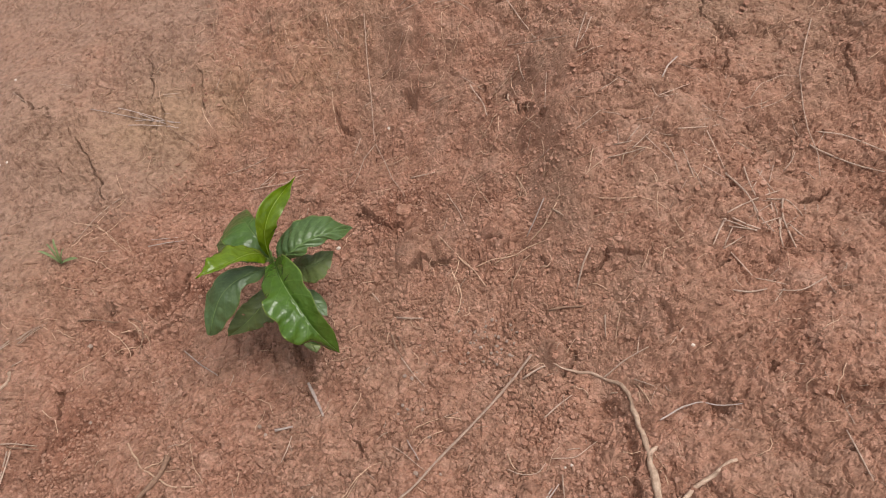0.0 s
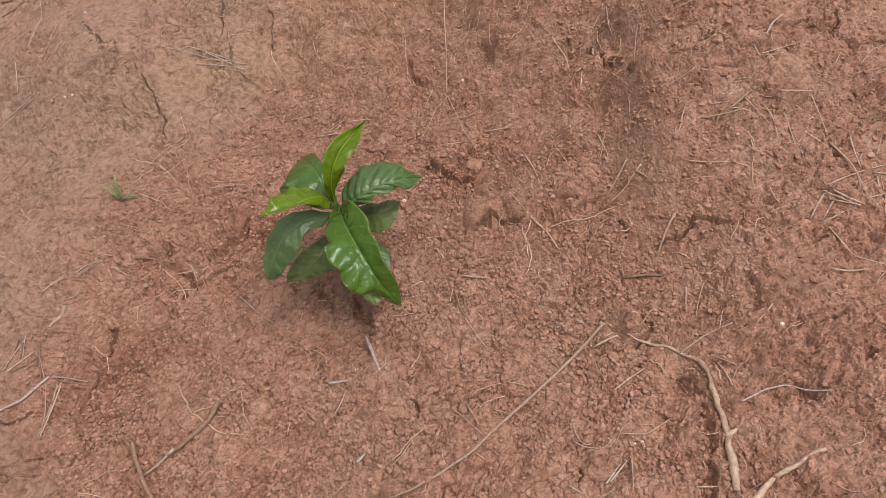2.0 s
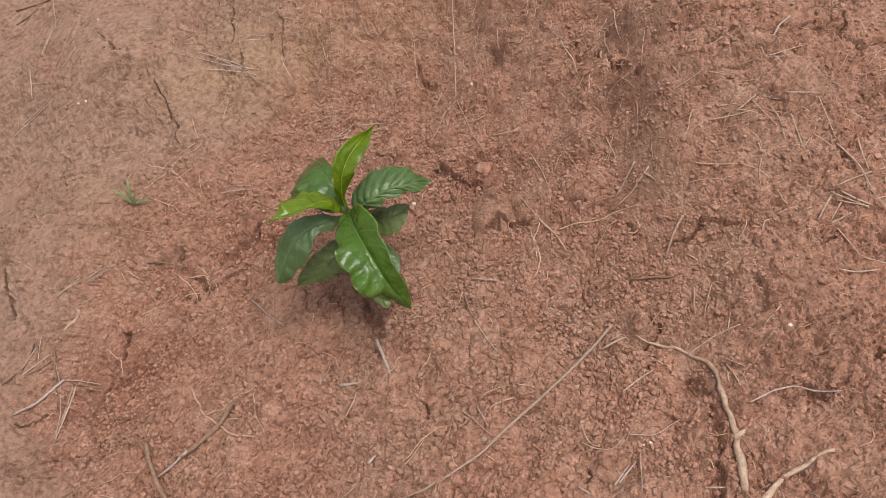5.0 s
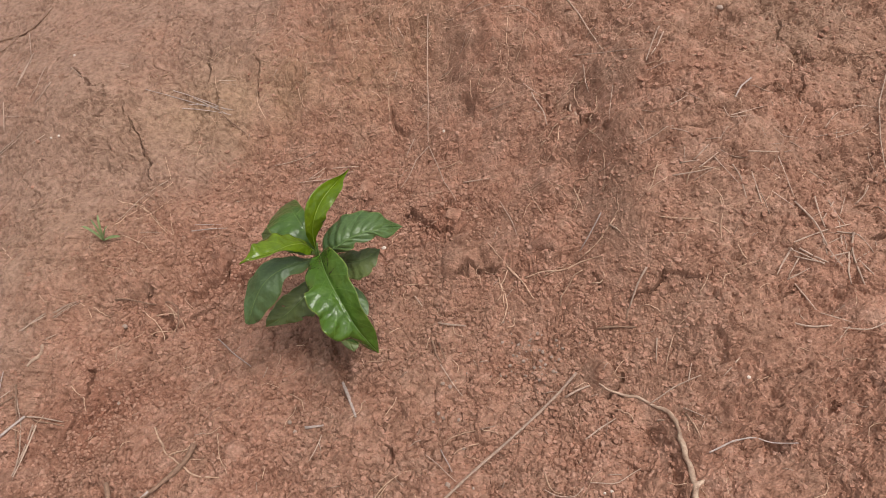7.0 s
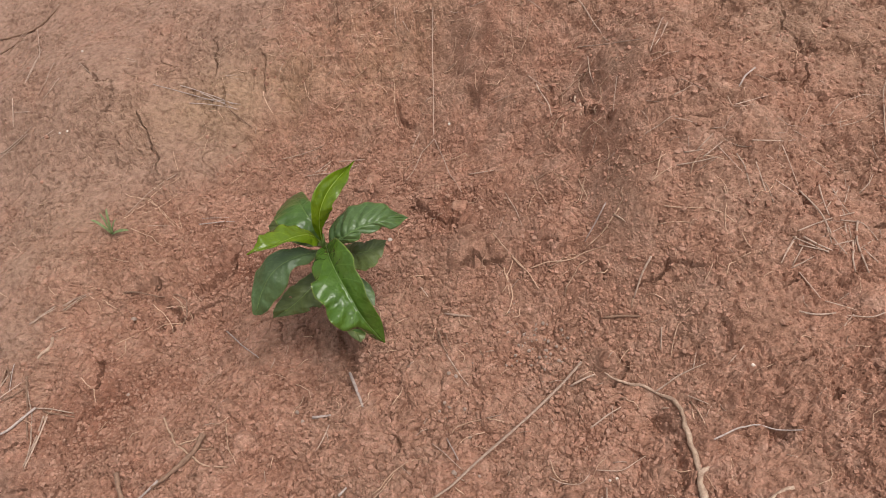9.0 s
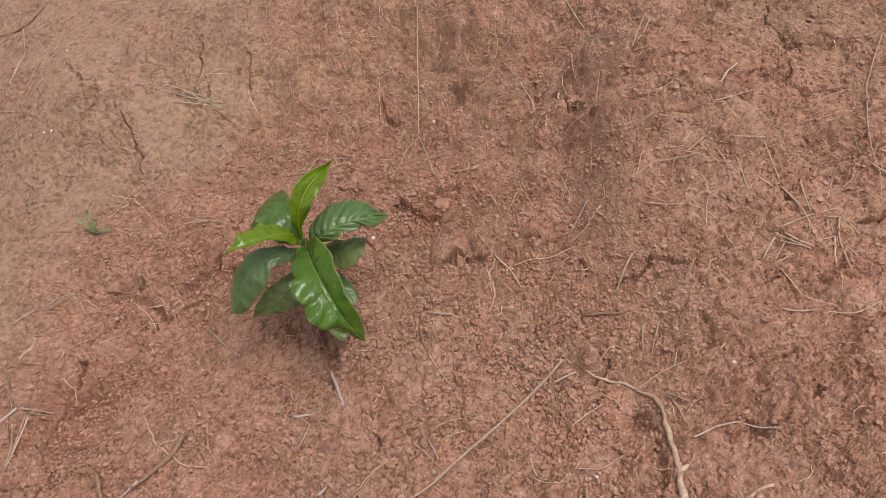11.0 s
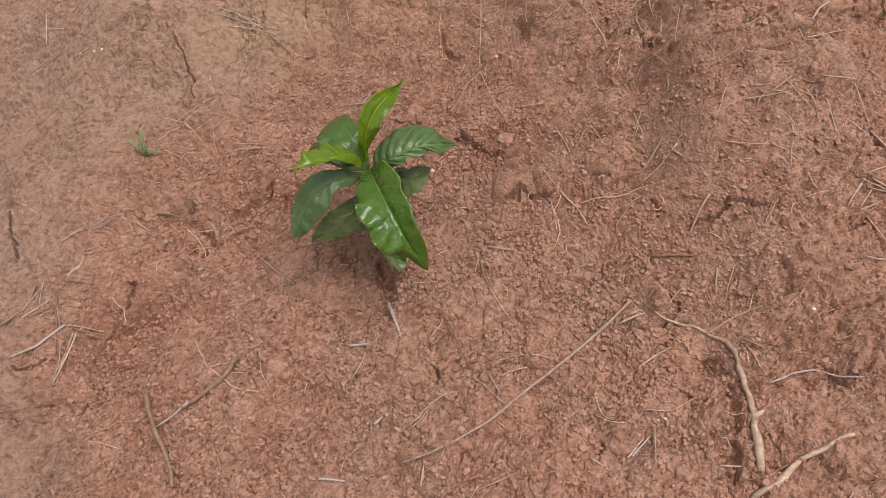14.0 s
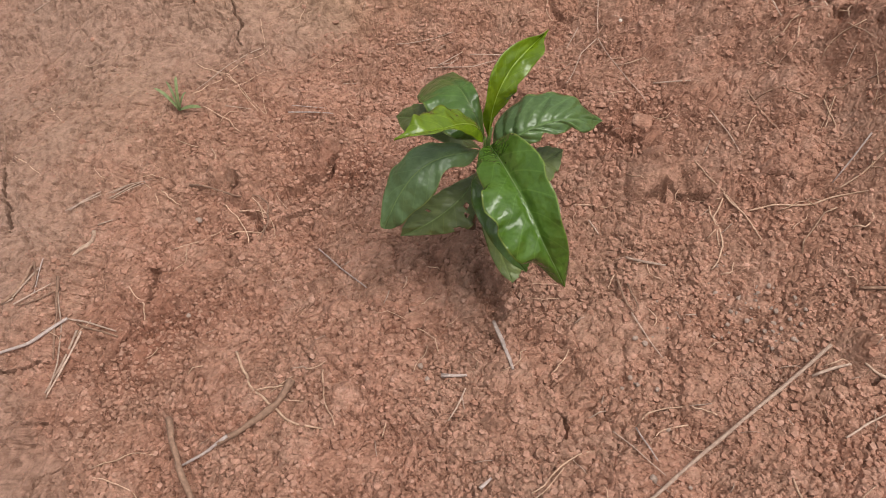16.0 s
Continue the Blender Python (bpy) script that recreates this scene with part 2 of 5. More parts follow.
def leaf_material(name, dark, light, gloss, veins, thin=0.04):
    m, nodes, links, bsdf = material(name)
    uv = nodes.new("ShaderNodeUVMap").outputs[0]
    co = nodes.new("ShaderNodeTexCoord").outputs["Object"]
    sep = nodes.new("ShaderNodeSeparateXYZ")
    links.new(uv, sep.inputs[0])
    blotch = noise_node(nodes, links, co, 55, 4, 0.6)
    col = ramp(nodes, links, blotch, [(0.3, dark), (0.7, light)])
    fine = noise_node(nodes, links, co, 420, 3, 0.6)
    col = mix(nodes, links, 0.35, col, ramp(nodes, links, fine, [(0.3, (0.7, 0.75, 0.7)), (0.7, (1.25, 1.2, 1.2))]), "MULTIPLY")
    # pale midrib, faint side veins and a slightly yellowed rim
    side = math_node(nodes, links, "ABSOLUTE", sep.outputs[0], clamp=False)
    paler = tuple(min(1, 1.7 * c + 0.01) for c in light)
    rib = math_node(nodes, links, "LESS_THAN", side, 0.035)
    col = mix(nodes, links, math_node(nodes, links, "MULTIPLY", rib, veins), col, paler)
    run = math_node(nodes, links, "SUBTRACT", math_node(nodes, links, "MULTIPLY", sep.outputs[1], 8.0, False), math_node(nodes, links, "MULTIPLY", side, 1.5, False), False)
    step = math_node(nodes, links, "ABSOLUTE", math_node(nodes, links, "SUBTRACT", math_node(nodes, links, "FRACT", run, clamp=False), 0.5, False), clamp=False)
    vein = math_node(nodes, links, "GREATER_THAN", step, 0.465)
    col = mix(nodes, links, math_node(nodes, links, "MULTIPLY", vein, 0.6 * veins), col, paler)
    rim = math_node(nodes, links, "GREATER_THAN", side, 0.96)
    col = mix(nodes, links, math_node(nodes, links, "MULTIPLY", rim, 0.45), col, (0.20, 0.23, 0.05))
    links.new(col, bsdf.inputs["Base Color"])
    bsdf.inputs["Roughness"].default_value = gloss
    bsdf.inputs["Specular IOR Level"].default_value = 0.5
    bsdf.inputs["Transmission Weight"].default_value = 0.0
    bump = nodes.new("ShaderNodeBump")
    bump.inputs["Strength"].default_value, bump.inputs["Distance"].default_value = 0.25, 0.0006
    links.new(fine, bump.inputs["Height"])
    blister = nodes.new("ShaderNodeBump")
    blister.inputs["Strength"].default_value, blister.inputs["Distance"].default_value = 0.8, 0.004
    links.new(noise_node(nodes, links, co, 85, 2, 0.5), blister.inputs["Height"])
    links.new(blister.outputs[0], bump.inputs["Normal"])
    links.new(bump.outputs[0], bsdf.inputs["Normal"])
    # light through the blade
    tr, add = nodes.new("ShaderNodeBsdfTranslucent"), nodes.new("ShaderNodeMixShader")
    links.new(mix(nodes, links, 0.5, col, (0.20, 0.30, 0.02)), tr.inputs["Color"])
    add.inputs[0].default_value = thin
    links.new(bsdf.outputs[0], add.inputs[1])
    links.new(tr.outputs[0], add.inputs[2])
    links.new(add.outputs[0], nodes["Material Output"].inputs[0])
    return m


LEAF_OLD = leaf_material("mature_leaf", (0.036, 0.078, 0.010), (0.062, 0.122, 0.018), 0.30, 0.35)
LEAF_BROAD = leaf_material("broad_mature_leaf", (0.044, 0.094, 0.009), (0.070, 0.136, 0.016), 0.27, 0.35)
LEAF_QUILT = leaf_material("quilted_leaf", (0.050, 0.092, 0.024), (0.080, 0.132, 0.038), 0.30, 0.5)
LEAF_LOW = leaf_material("drooping_leaf", (0.052, 0.092, 0.030), (0.082, 0.130, 0.046), 0.42, 0.35)
LEAF_DULL = leaf_material("dull_lower_leaf", (0.058, 0.080, 0.018), (0.092, 0.116, 0.030), 0.48, 0.35)
LEAF_PALE = leaf_material("yellowing_leaf", (0.080, 0.115, 0.022), (0.135, 0.165, 0.040), 0.45, 0.35)
LEAF_YOUNG = leaf_material("young_leaf", (0.075, 0.128, 0.003), (0.130, 0.195, 0.006), 0.24, 0.35, 0.12)


def plain_material(name, a, b, scale, rough, stretch=None):
    m, nodes, links, bsdf = material(name)
    co = nodes.new("ShaderNodeTexCoord").outputs["Object"]
    n = noise_node(nodes, links, co, scale, 5, 0.65)
    col = ramp(nodes, links, n, [(0.3, a), (0.7, b)])
    tint = nodes.new("ShaderNodeObjectInfo").outputs["Random"]
    col = mix(nodes, links, 0.6, col, ramp(nodes, links, tint, [(0.0, (0.7, 0.66, 0.62)), (1.0, (1.2, 1.2, 1.2))]), "MULTIPLY")
    links.new(col, bsdf.inputs["Base Color"])
    bsdf.inputs["Roughness"].default_value = rough
    bump = nodes.new("ShaderNodeBump")
    bump.inputs["Strength"].default_value, bump.inputs["Distance"].default_value = 0.7, 0.0016
    links.new(n, bump.inputs["Height"])
    links.new(bump.outputs[0], bsdf.inputs["Normal"])
    return m


STRAW = plain_material("dry_straw", (0.29, 0.190, 0.140), (0.46, 0.335, 0.258), 300, 0.7)
STRAW_GREY = plain_material("weathered_straw", (0.29, 0.215, 0.185), (0.45, 0.365, 0.325), 300, 0.75)
TWIG = plain_material("brown_twig", (0.15, 0.082, 0.052), (0.30, 0.18, 0.12), 250, 0.8)
ROOT = plain_material("pale_root", (0.25, 0.150, 0.100), (0.56, 0.41, 0.305), 170, 0.75)
ROOT_FINE = plain_material("fine_rootlet", (0.37, 0.225, 0.145), (0.52, 0.35, 0.245), 200, 0.75)
STONE = plain_material("grey_stone", (0.25, 0.175, 0.135), (0.37, 0.275, 0.222), 260, 0.8)
STONE_WHITE = plain_material("white_stone", (0.52, 0.43, 0.36), (0.72, 0.63, 0.55), 260, 0.6)
STEM = plain_material("green_stem", (0.07, 0.11, 0.025), (0.14, 0.20, 0.04), 200, 0.55)
STEM_BROWN = plain_material("woody_stem", (0.13, 0.085, 0.045), (0.22, 0.15, 0.08), 200, 0.8)
RIB = plain_material("leaf_midrib", (0.085, 0.130, 0.035), (0.13, 0.18, 0.05), 300, 0.5)
RIB_YOUNG = plain_material("young_leaf_midrib", (0.15, 0.22, 0.012), (0.22, 0.29, 0.02), 300, 0.5)
WEED = plain_material("weed_green", (0.12, 0.155, 0.055), (0.20, 0.235, 0.095), 200, 0.55)


# ---- ground: one sheet, fine near the plant, reaching the horizon ----
def lines(spans, reach):
    """Even lines in each span (from, to, step), then ever wider ones out to reach."""
    mid = np.concatenate([np.arange(a, b - 0.5 * d, d) for a, b, d in spans])
    right, step, at = [], spans[-1][2], mid[-1]
    while at < reach:
        step *= 1.35
        at += step
        right.append(at)
    left, step, at = [], spans[0][2], mid[0]
    while at > -reach:
        step *= 1.35
        at -= step
        left.append(at)
    return np.concatenate([left[::-1], mid, right])


GX = lines([(-0.70, -0.30, 0.0016), (-0.32, 0.36, 0.0011), (0.36, 0.76, 0.0016)], 400)
GY = lines([(-0.42, -0.34, 0.0018), (-0.34, 0.30, 0.0012), (0.30, 0.55, 0.0016), (0.55, 0.88, 0.0026)], 400)


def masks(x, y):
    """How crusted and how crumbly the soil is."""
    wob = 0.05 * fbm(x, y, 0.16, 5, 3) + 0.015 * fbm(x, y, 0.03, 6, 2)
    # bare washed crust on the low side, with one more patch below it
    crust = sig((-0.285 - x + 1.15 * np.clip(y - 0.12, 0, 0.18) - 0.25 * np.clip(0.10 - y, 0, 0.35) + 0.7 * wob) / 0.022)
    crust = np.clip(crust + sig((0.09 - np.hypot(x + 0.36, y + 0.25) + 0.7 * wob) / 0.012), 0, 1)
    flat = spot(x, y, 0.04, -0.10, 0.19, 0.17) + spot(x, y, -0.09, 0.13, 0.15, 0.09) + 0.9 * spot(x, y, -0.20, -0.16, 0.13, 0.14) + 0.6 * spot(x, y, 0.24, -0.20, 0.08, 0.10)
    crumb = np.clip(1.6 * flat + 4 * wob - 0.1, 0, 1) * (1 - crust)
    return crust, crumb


CRACKS = []


def fine_relief(x, y, z0):
    crust, crumb = masks(x, y)
    rough = np.clip(1 - crust - crumb, 0, 1)
    bare = bald(x, y)
    near = (1 - sig((np.abs(x - 0.03) - 0.76) / 0.03)) * (1 - sig((np.abs(y - 0.23) - 0.68) / 0.03))
    # taken along the slope, so that the pattern does not smear on steep faces
    x, y = x + 0.4 * z0, y + 0.3 * z0
    wx = x + 0.007 * vnoise(x / 0.025, y / 0.025, 91) + 0.0025 * vnoise(x / 0.008, y / 0.008, 191)
    wy = y + 0.007 * vnoise(x / 0.025, y / 0.025, 92) + 0.0025 * vnoise(x / 0.008, y / 0.008, 192)
    z = 0.008 * fbm(x, y, 0.12, 11, 4) * (1 - 0.3 * crust)
    # rough earth: clods of several sizes, each broken into crumbs
    clump = lumps(wx, wy, 0.052, 21, 0.9)
    z = z + (0.0016 + 0.0010 * crust + 0.0085 * rough) * (clump - 0.35)
    z = z + 0.0090 * rough * (lumps(x + 0.5, y, 0.11, 23) - 0.4) + 0.0046 * rough * (lumps(wx, wy, 0.024, 25) - 0.35)
    z = z - 0.0060 * rough * np.clip(fbm(x, y, 0.07, 15, 3) - 0.15, 0, 1)
    # the tops of clods are smoother than the crumbs between them
    rough = rough * (1 - 0.55 * sig((clump - 0.48) / 0.06))
    # and steep faces are washed smoother than level ground
    slope = np.hypot(np.gradient(z0, GY, axis=0), np.gradient(z0, GX, axis=1))
    worn = 1 - 0.65 * sig((slope - 0.75) / 0.10)
    rough, crumb = rough * worn, crumb * worn
    z = z + 0.0034 * rough * fbm(wx, wy, 0.030, 13, 4, 0.6)
    patch = crust * sig((fbm(x, y, 0.06, 43, 3) - 0.05) / 0.12)
    z = z + (0.0018 + 0.0006 * patch + 0.0026 * rough) * (1 - 0.7 * crust) * (plates(wx, wy, 0.026, 31, 0.08) - 0.4)
    z = z + (0.0008 + 0.0010 * patch + 0.0030 * rough) * (plates(wx, wy, 0.0115, 41, 0.14) - 0.4)
    # the crust: flat slabs that have flaked off in thin steps, parted by fine drying cracks
    for size, k, lift in ((0.045, 163, 0.0018), (0.024, 164, 0.0016), (0.012, 165, 0.0012)):
        z = z + lift * (crust if size > 0.04 else patch * (1.3 if size > 0.02 else 1.0) + 0.2 * crust) * sig((fbm(wx, wy, size, k, 4, 0.65) - 0.20) / 0.05)
    hair = 1 - np.minimum(1, plates(x + 0.012 * vnoise(x / 0.02, y / 0.02, 93), y + 0.012 * vnoise(x / 0.02, y / 0.02, 94), 0.050, 33, 0.022, 0.0))
    z = z - 0.0040 * crust * sig((fbm(x, y, 0.05, 47, 3) - 0.02) / 0.06) * hair
    z = z - 0.0075 * crust * np.clip(fbm(x, y, 0.014, 67, 3, 0.6) - 0.62, 0, 0.40)
    # sifted crumbs, coarse and fine ones in drifts, with a few flat clods among them
    clods = lumps(wx, wy, 0.040, 27, 0.45)
    top = sig((clods - 0.38) / 0.05)
    loose = crumb * (1 - 0.85 * top) * (1 - bare)
    z = z + 0.0100 * crumb * np.minimum(clods, 0.5)
    drift = sig(fbm(x, y, 0.05, 45, 3) / 0.10)
    bits = drift * plates(wx, wy, 0.0086, 51, 0.30, 0.55, True) + 0.8 * (1 - drift) * plates(x, y, 0.0054, 53, 0.36, 0.55, True)
    z = z + (0.0003 + 0.0006 * patch + 0.0040 * rough + 0.0060 * loose) * (bits - 0.5)
    z = z + (0.0002 + 0.0004 * patch + 0.0010 * rough + 0.0004 * loose) * (plates(x, y, 0.0046, 57, 0.2) - 0.4)
    z = z + (0.0008 + 0.0008 * rough) * fbm(x, y, 0.014, 61, 3)
    # gaps that open between flakes and crumbs, here more, there less
    gape = sig((fbm(x, y, 0.045, 71, 3) + 0.05) / 0.10)
    z = z - (0.0028 * rough + 0.0034 * crumb + 0.0024 * patch + 0.0010 * crust) * gape * joints(wx, wy, 0.0100, 73, 0.0011)
    z = z - (0.0050 * rough + 0.0032 * crumb + 0.0028 * patch + 0.0010 * crust) * (1 - 0.6 * gape) * joints(wx, wy, 0.021, 75, 0.0015)
    return z * near


def carve(X, Y, Z):
    """Cut the drying cracks into the soil."""
    for pts, width, depth in CRACKS:
        P = np.array(pts)
        lo, hi = P.min(0) - 0.03, P.max(0) + 0.03
        i0, i1 = np.searchsorted(GX, (lo[0], hi[0]))
        j0, j1 = np.searchsorted(GY, (lo[1], hi[1]))
        x, y = X[j0:j1, i0:i1], Y[j0:j1, i0:i1]
        x, y = x + 0.0035 * fbm(x, y, 0.018, 71, 4, 0.6), y + 0.0035 * fbm(x, y, 0.018, 72, 4, 0.6)
        best = np.full(x.shape, 9.0)
        for k in range(len(P) - 1):
            d = P[k + 1] - P[k]
            s = np.clip(((x - P[k, 0]) * d[0] + (y - P[k, 1]) * d[1]) / (d @ d), 0, 1)
            f = (k + s) / (len(P) - 1)
            w = width * (0.25 + 1.3 * np.sqrt(np.clip(f * (1 - f), 0, 1)))
            best = np.minimum(best, np.hypot(x - P[k, 0] - s * d[0], y - P[k, 1] - s * d[1]) / w)
        Z[j0:j1, i0:i1] -= 1.15 * depth * np.clip(1.2 - best, 0, 1) ** 0.5
    return Z


def sheet(name, gx, gy, X, Y, Z, extra, mat):
    ny, nx = Z.shape
    me = bpy.data.meshes.new(name)
    me.vertices.add(nx * ny)
    me.vertices.foreach_set("co", np.stack([X, Y, Z], -1).astype(np.float32).ravel())
    a = (np.arange(ny - 1)[:, None] * nx + np.arange(nx - 1)).ravel()
    quads = np.stack([a, a + 1, a + nx + 1, a + nx], 1).astype(np.int32)
    me.loops.add(quads.size)
    me.loops.foreach_set("vertex_index", quads.ravel())
    me.polygons.add(len(quads))
    me.polygons.foreach_set("loop_start", np.arange(0, quads.size, 4, dtype=np.int32))
    me.polygons.foreach_set("use_smooth", np.zeros(len(quads), bool))
    for key, val in extra.items():
        me.attributes.new(key, "FLOAT", "POINT").data.foreach_set("value", val.astype(np.float32).ravel())
    me.update()
    me.materials.append(mat)
    return new(name, me)


LAND_X, LAND_Y = np.meshgrid(GX, GY)
CRACKS.append(([(-0.283, 0.296), (-0.270, 0.273), (-0.259, 0.254), (-0.245, 0.230), (-0.246, 0.212), (-0.238, 0.200)], 0.0010, 0.007))
CRACKS.append(([(-0.379, 0.388), (-0.362, 0.367), (-0.338, 0.349), (-0.327, 0.351)], 0.0010, 0.007))
CRACKS.append(([(-0.327, 0.351), (-0.320, 0.321), (-0.323, 0.296)], 0.0007, 0.006))
CRACKS.append(([(-0.307, 0.265), (-0.294, 0.251)], 0.0009, 0.007))
CRACKS.append(([(-0.357, -0.173), (-0.342, -0.172), (-0.320, -0.166), (-0.308, -0.165)], 0.0011, 0.007))
CRACKS.append(([(-0.312, -0.220), (-0.298, -0.214), (-0.286, -0.212)], 0.0006, 0.006))
CRACKS.append(([(0.500, 0.240), (0.492, 0.198), (0.503, 0.180), (0.506, 0.158)], 0.0011, 0.007))
CRACKS.append(([(0.446, 0.104), (0.470, 0.114), (0.480, 0.104), (0.488, 0.102), (0.497, 0.117), (0.500, 0.133)], 0.0012, 0.008))
CRACKS.append(([(0.488, 0.102), (0.516, 0.096), (0.535, 0.089)], 0.0011, 0.007))
CRACKS.append(([(0.310, -0.087), (0.320, -0.083), (0.329, -0.089), (0.337, -0.082), (0.342, -0.075), (0.349, -0.079), (0.355, -0.085), (0.374, -0.089)], 0.0014, 0.009))
CRACKS.append(([(0.279, -0.051), (0.286, -0.063), (0.287, -0.071)], 0.0014, 0.008))
CRACKS.append(([(0.091, 0.086), (0.100, 0.080), (0.115, 0.067), (0.135, 0.052), (0.144, 0.043)], 0.0020, 0.010))
CRACKS.append(([(0.149, -0.006), (0.158, -0.007), (0.164, -0.002), (0.178, -0.009), (0.188, -0.013)], 0.0014, 0.008))
CRACKS.append(([(0.231, -0.003), (0.239, -0.009), (0.245, -0.015)], 0.0012, 0.008))
CRACKS.append(([(0.529, -0.047), (0.542, -0.042), (0.551, -0.041)], 0.0018, 0.010))
CRACKS.append(([(0.440, -0.106), (0.447, -0.108)], 0.0011, 0.008))
CRACKS.append(([(0.018, 0.160), (0.035, 0.145), (0.052, 0.128)], 0.0016, 0.009))
CRACKS.append(([(0.299, -0.147), (0.300, -0.155), (0.292, -0.167), (0.288, -0.171)], 0.0014, 0.008))
CRACKS.append(([(0.322, -0.287), (0.322, -0.295), (0.320, -0.303), (0.321, -0.315), (0.320, -0.326)], 0.0018, 0.010))
CRACKS.append(([(0.221, -0.285), (0.222, -0.293), (0.219, -0.301)], 0.0014, 0.008))
CRACKS.append(([(-0.148, 0.045), (-0.132, 0.051), (-0.123, 0.061), (-0.117, 0.076)], 0.0016, 0.009))
CRACKS.append(([(0.019, -0.069), (0.031, -0.091), (0.041, -0.120)], 0.0080, 0.009))
CRACKS.append(([(0.082, -0.197), (0.086, -0.206), (0.089, -0.215)], 0.0011, 0.008))
CRACKS.append(([(-0.210, 0.048), (-0.210, 0.029)], 0.0018, 0.010))
CRACKS.append(([(0.451, -0.217), (0.459, -0.210)], 0.0014, 0.008))
CRACKS.append(([(0.449, -0.221), (0.457, -0.215), (0.463, -0.214)], 0.0014, 0.008))
CRACKS.append(([(0.533, -0.049), (0.546, -0.044), (0.566, -0.031)], 0.0014, 0.008))
CRACKS.append(([(0.632, 0.135), (0.616, 0.097), (0.617, 0.066), (0.624, 0.050)], 0.0014, 0.008))
CRACKS.append(([(-0.121, 0.408), (-0.118, 0.370), (-0.113, 0.335)], 0.0008, 0.006))
CRACKS.append(([(-0.196, 0.447), (-0.188, 0.396), (-0.186, 0.361)], 0.0008, 0.006))
CRACKS.append(([(-0.171, 0.352), (-0.166, 0.314)], 0.0007, 0.006))
CRACKS.append(([(-0.385, 0.391), (-0.364, 0.371), (-0.342, 0.348)], 0.0010, 0.007))
CRACKS.append(([(-0.323, 0.335), (-0.321, 0.313), (-0.326, 0.291)], 0.0007, 0.006))
CRACKS.append(([(-0.427, 0.033), (-0.408, -0.007), (-0.395, -0.043)], 0.0014, 0.008))
CRACKS.append(([(0.275, 0.182), (0.280, 0.146), (0.287, 0.109)], 0.0011, 0.008))
CRACKS.append(([(-0.120, 0.083), (-0.123, 0.062), (-0.139, 0.052), (-0.156, 0.038), (-0.166, 0.026)], 0.0045, 0.008))
CRACKS.append(([(-0.213, 0.047), (-0.207, 0.032)], 0.0036, 0.008))
CRACKS.append(([(0.320, -0.205), (0.326, -0.215), (0.327, -0.226)], 0.0054, 0.008))
CRACKS.append(([(0.327, -0.240), (0.325, -0.262), (0.324, -0.280)], 0.0036, 0.008))
CRACKS.append(([(-0.183, 0.010), (-0.173, -0.007), (-0.185, -0.022)], 0.0027, 0.008))
CRACKS.append(([(-0.258, -0.066), (-0.244, -0.087), (-0.244, -0.105)], 0.0027, 0.008))
CRACKS.append(([(0.396, -0.225), (0.405, -0.236), (0.416, -0.240)], 0.0036, 0.008))
CRACKS.append(([(0.376, -0.135), (0.382, -0.149), (0.377, -0.162)], 0.0036, 0.008))
CRACKS.append(([(-0.194, 0.011), (-0.182, 0.002), (-0.173, -0.011)], 0.003, 0.008))
CRACKS.append(([(-0.173, -0.010), (-0.153, 0.011), (-0.126, 0.024)], 0.003, 0.009))
CRACKS.append(([(-0.204, -0.005), (-0.193, -0.015)], 0.003, 0.007))
CRACKS.append(([(0.072, 0.261), (0.084, 0.254), (0.099, 0.245)], 0.0045, 0.01))
CRACKS.append(([(0.160, 0.263), (0.166, 0.252), (0.175, 0.234)], 0.004, 0.009))
CRACKS.append(([(0.289, 0.141), (0.290, 0.120), (0.288, 0.111)], 0.006, 0.012))
CRACKS.append(([(0.302, 0.101), (0.303, 0.089), (0.299, 0.085)], 0.004, 0.01))
CRACKS.append(([(0.071, 0.284), (0.068, 0.271), (0.074, 0.261)], 0.003, 0.008))
CRACKS.append(([(0.147, -0.008), (0.158, -0.012), (0.164, -0.005)], 0.0025, 0.009))
CRACKS.append(([(0.175, -0.009), (0.186, -0.013), (0.193, -0.010)], 0.0025, 0.009))
CRACKS.append(([(0.099, 0.091), (0.112, 0.074), (0.123, 0.070)], 0.004, 0.009))
CRACKS.append(([(0.137, 0.058), (0.142, 0.048)], 0.004, 0.009))
LAND_Z = broad(LAND_X, LAND_Y)
LAND_Z = carve(LAND_X, LAND_Y, LAND_Z + fine_relief(LAND_X, LAND_Y, LAND_Z))


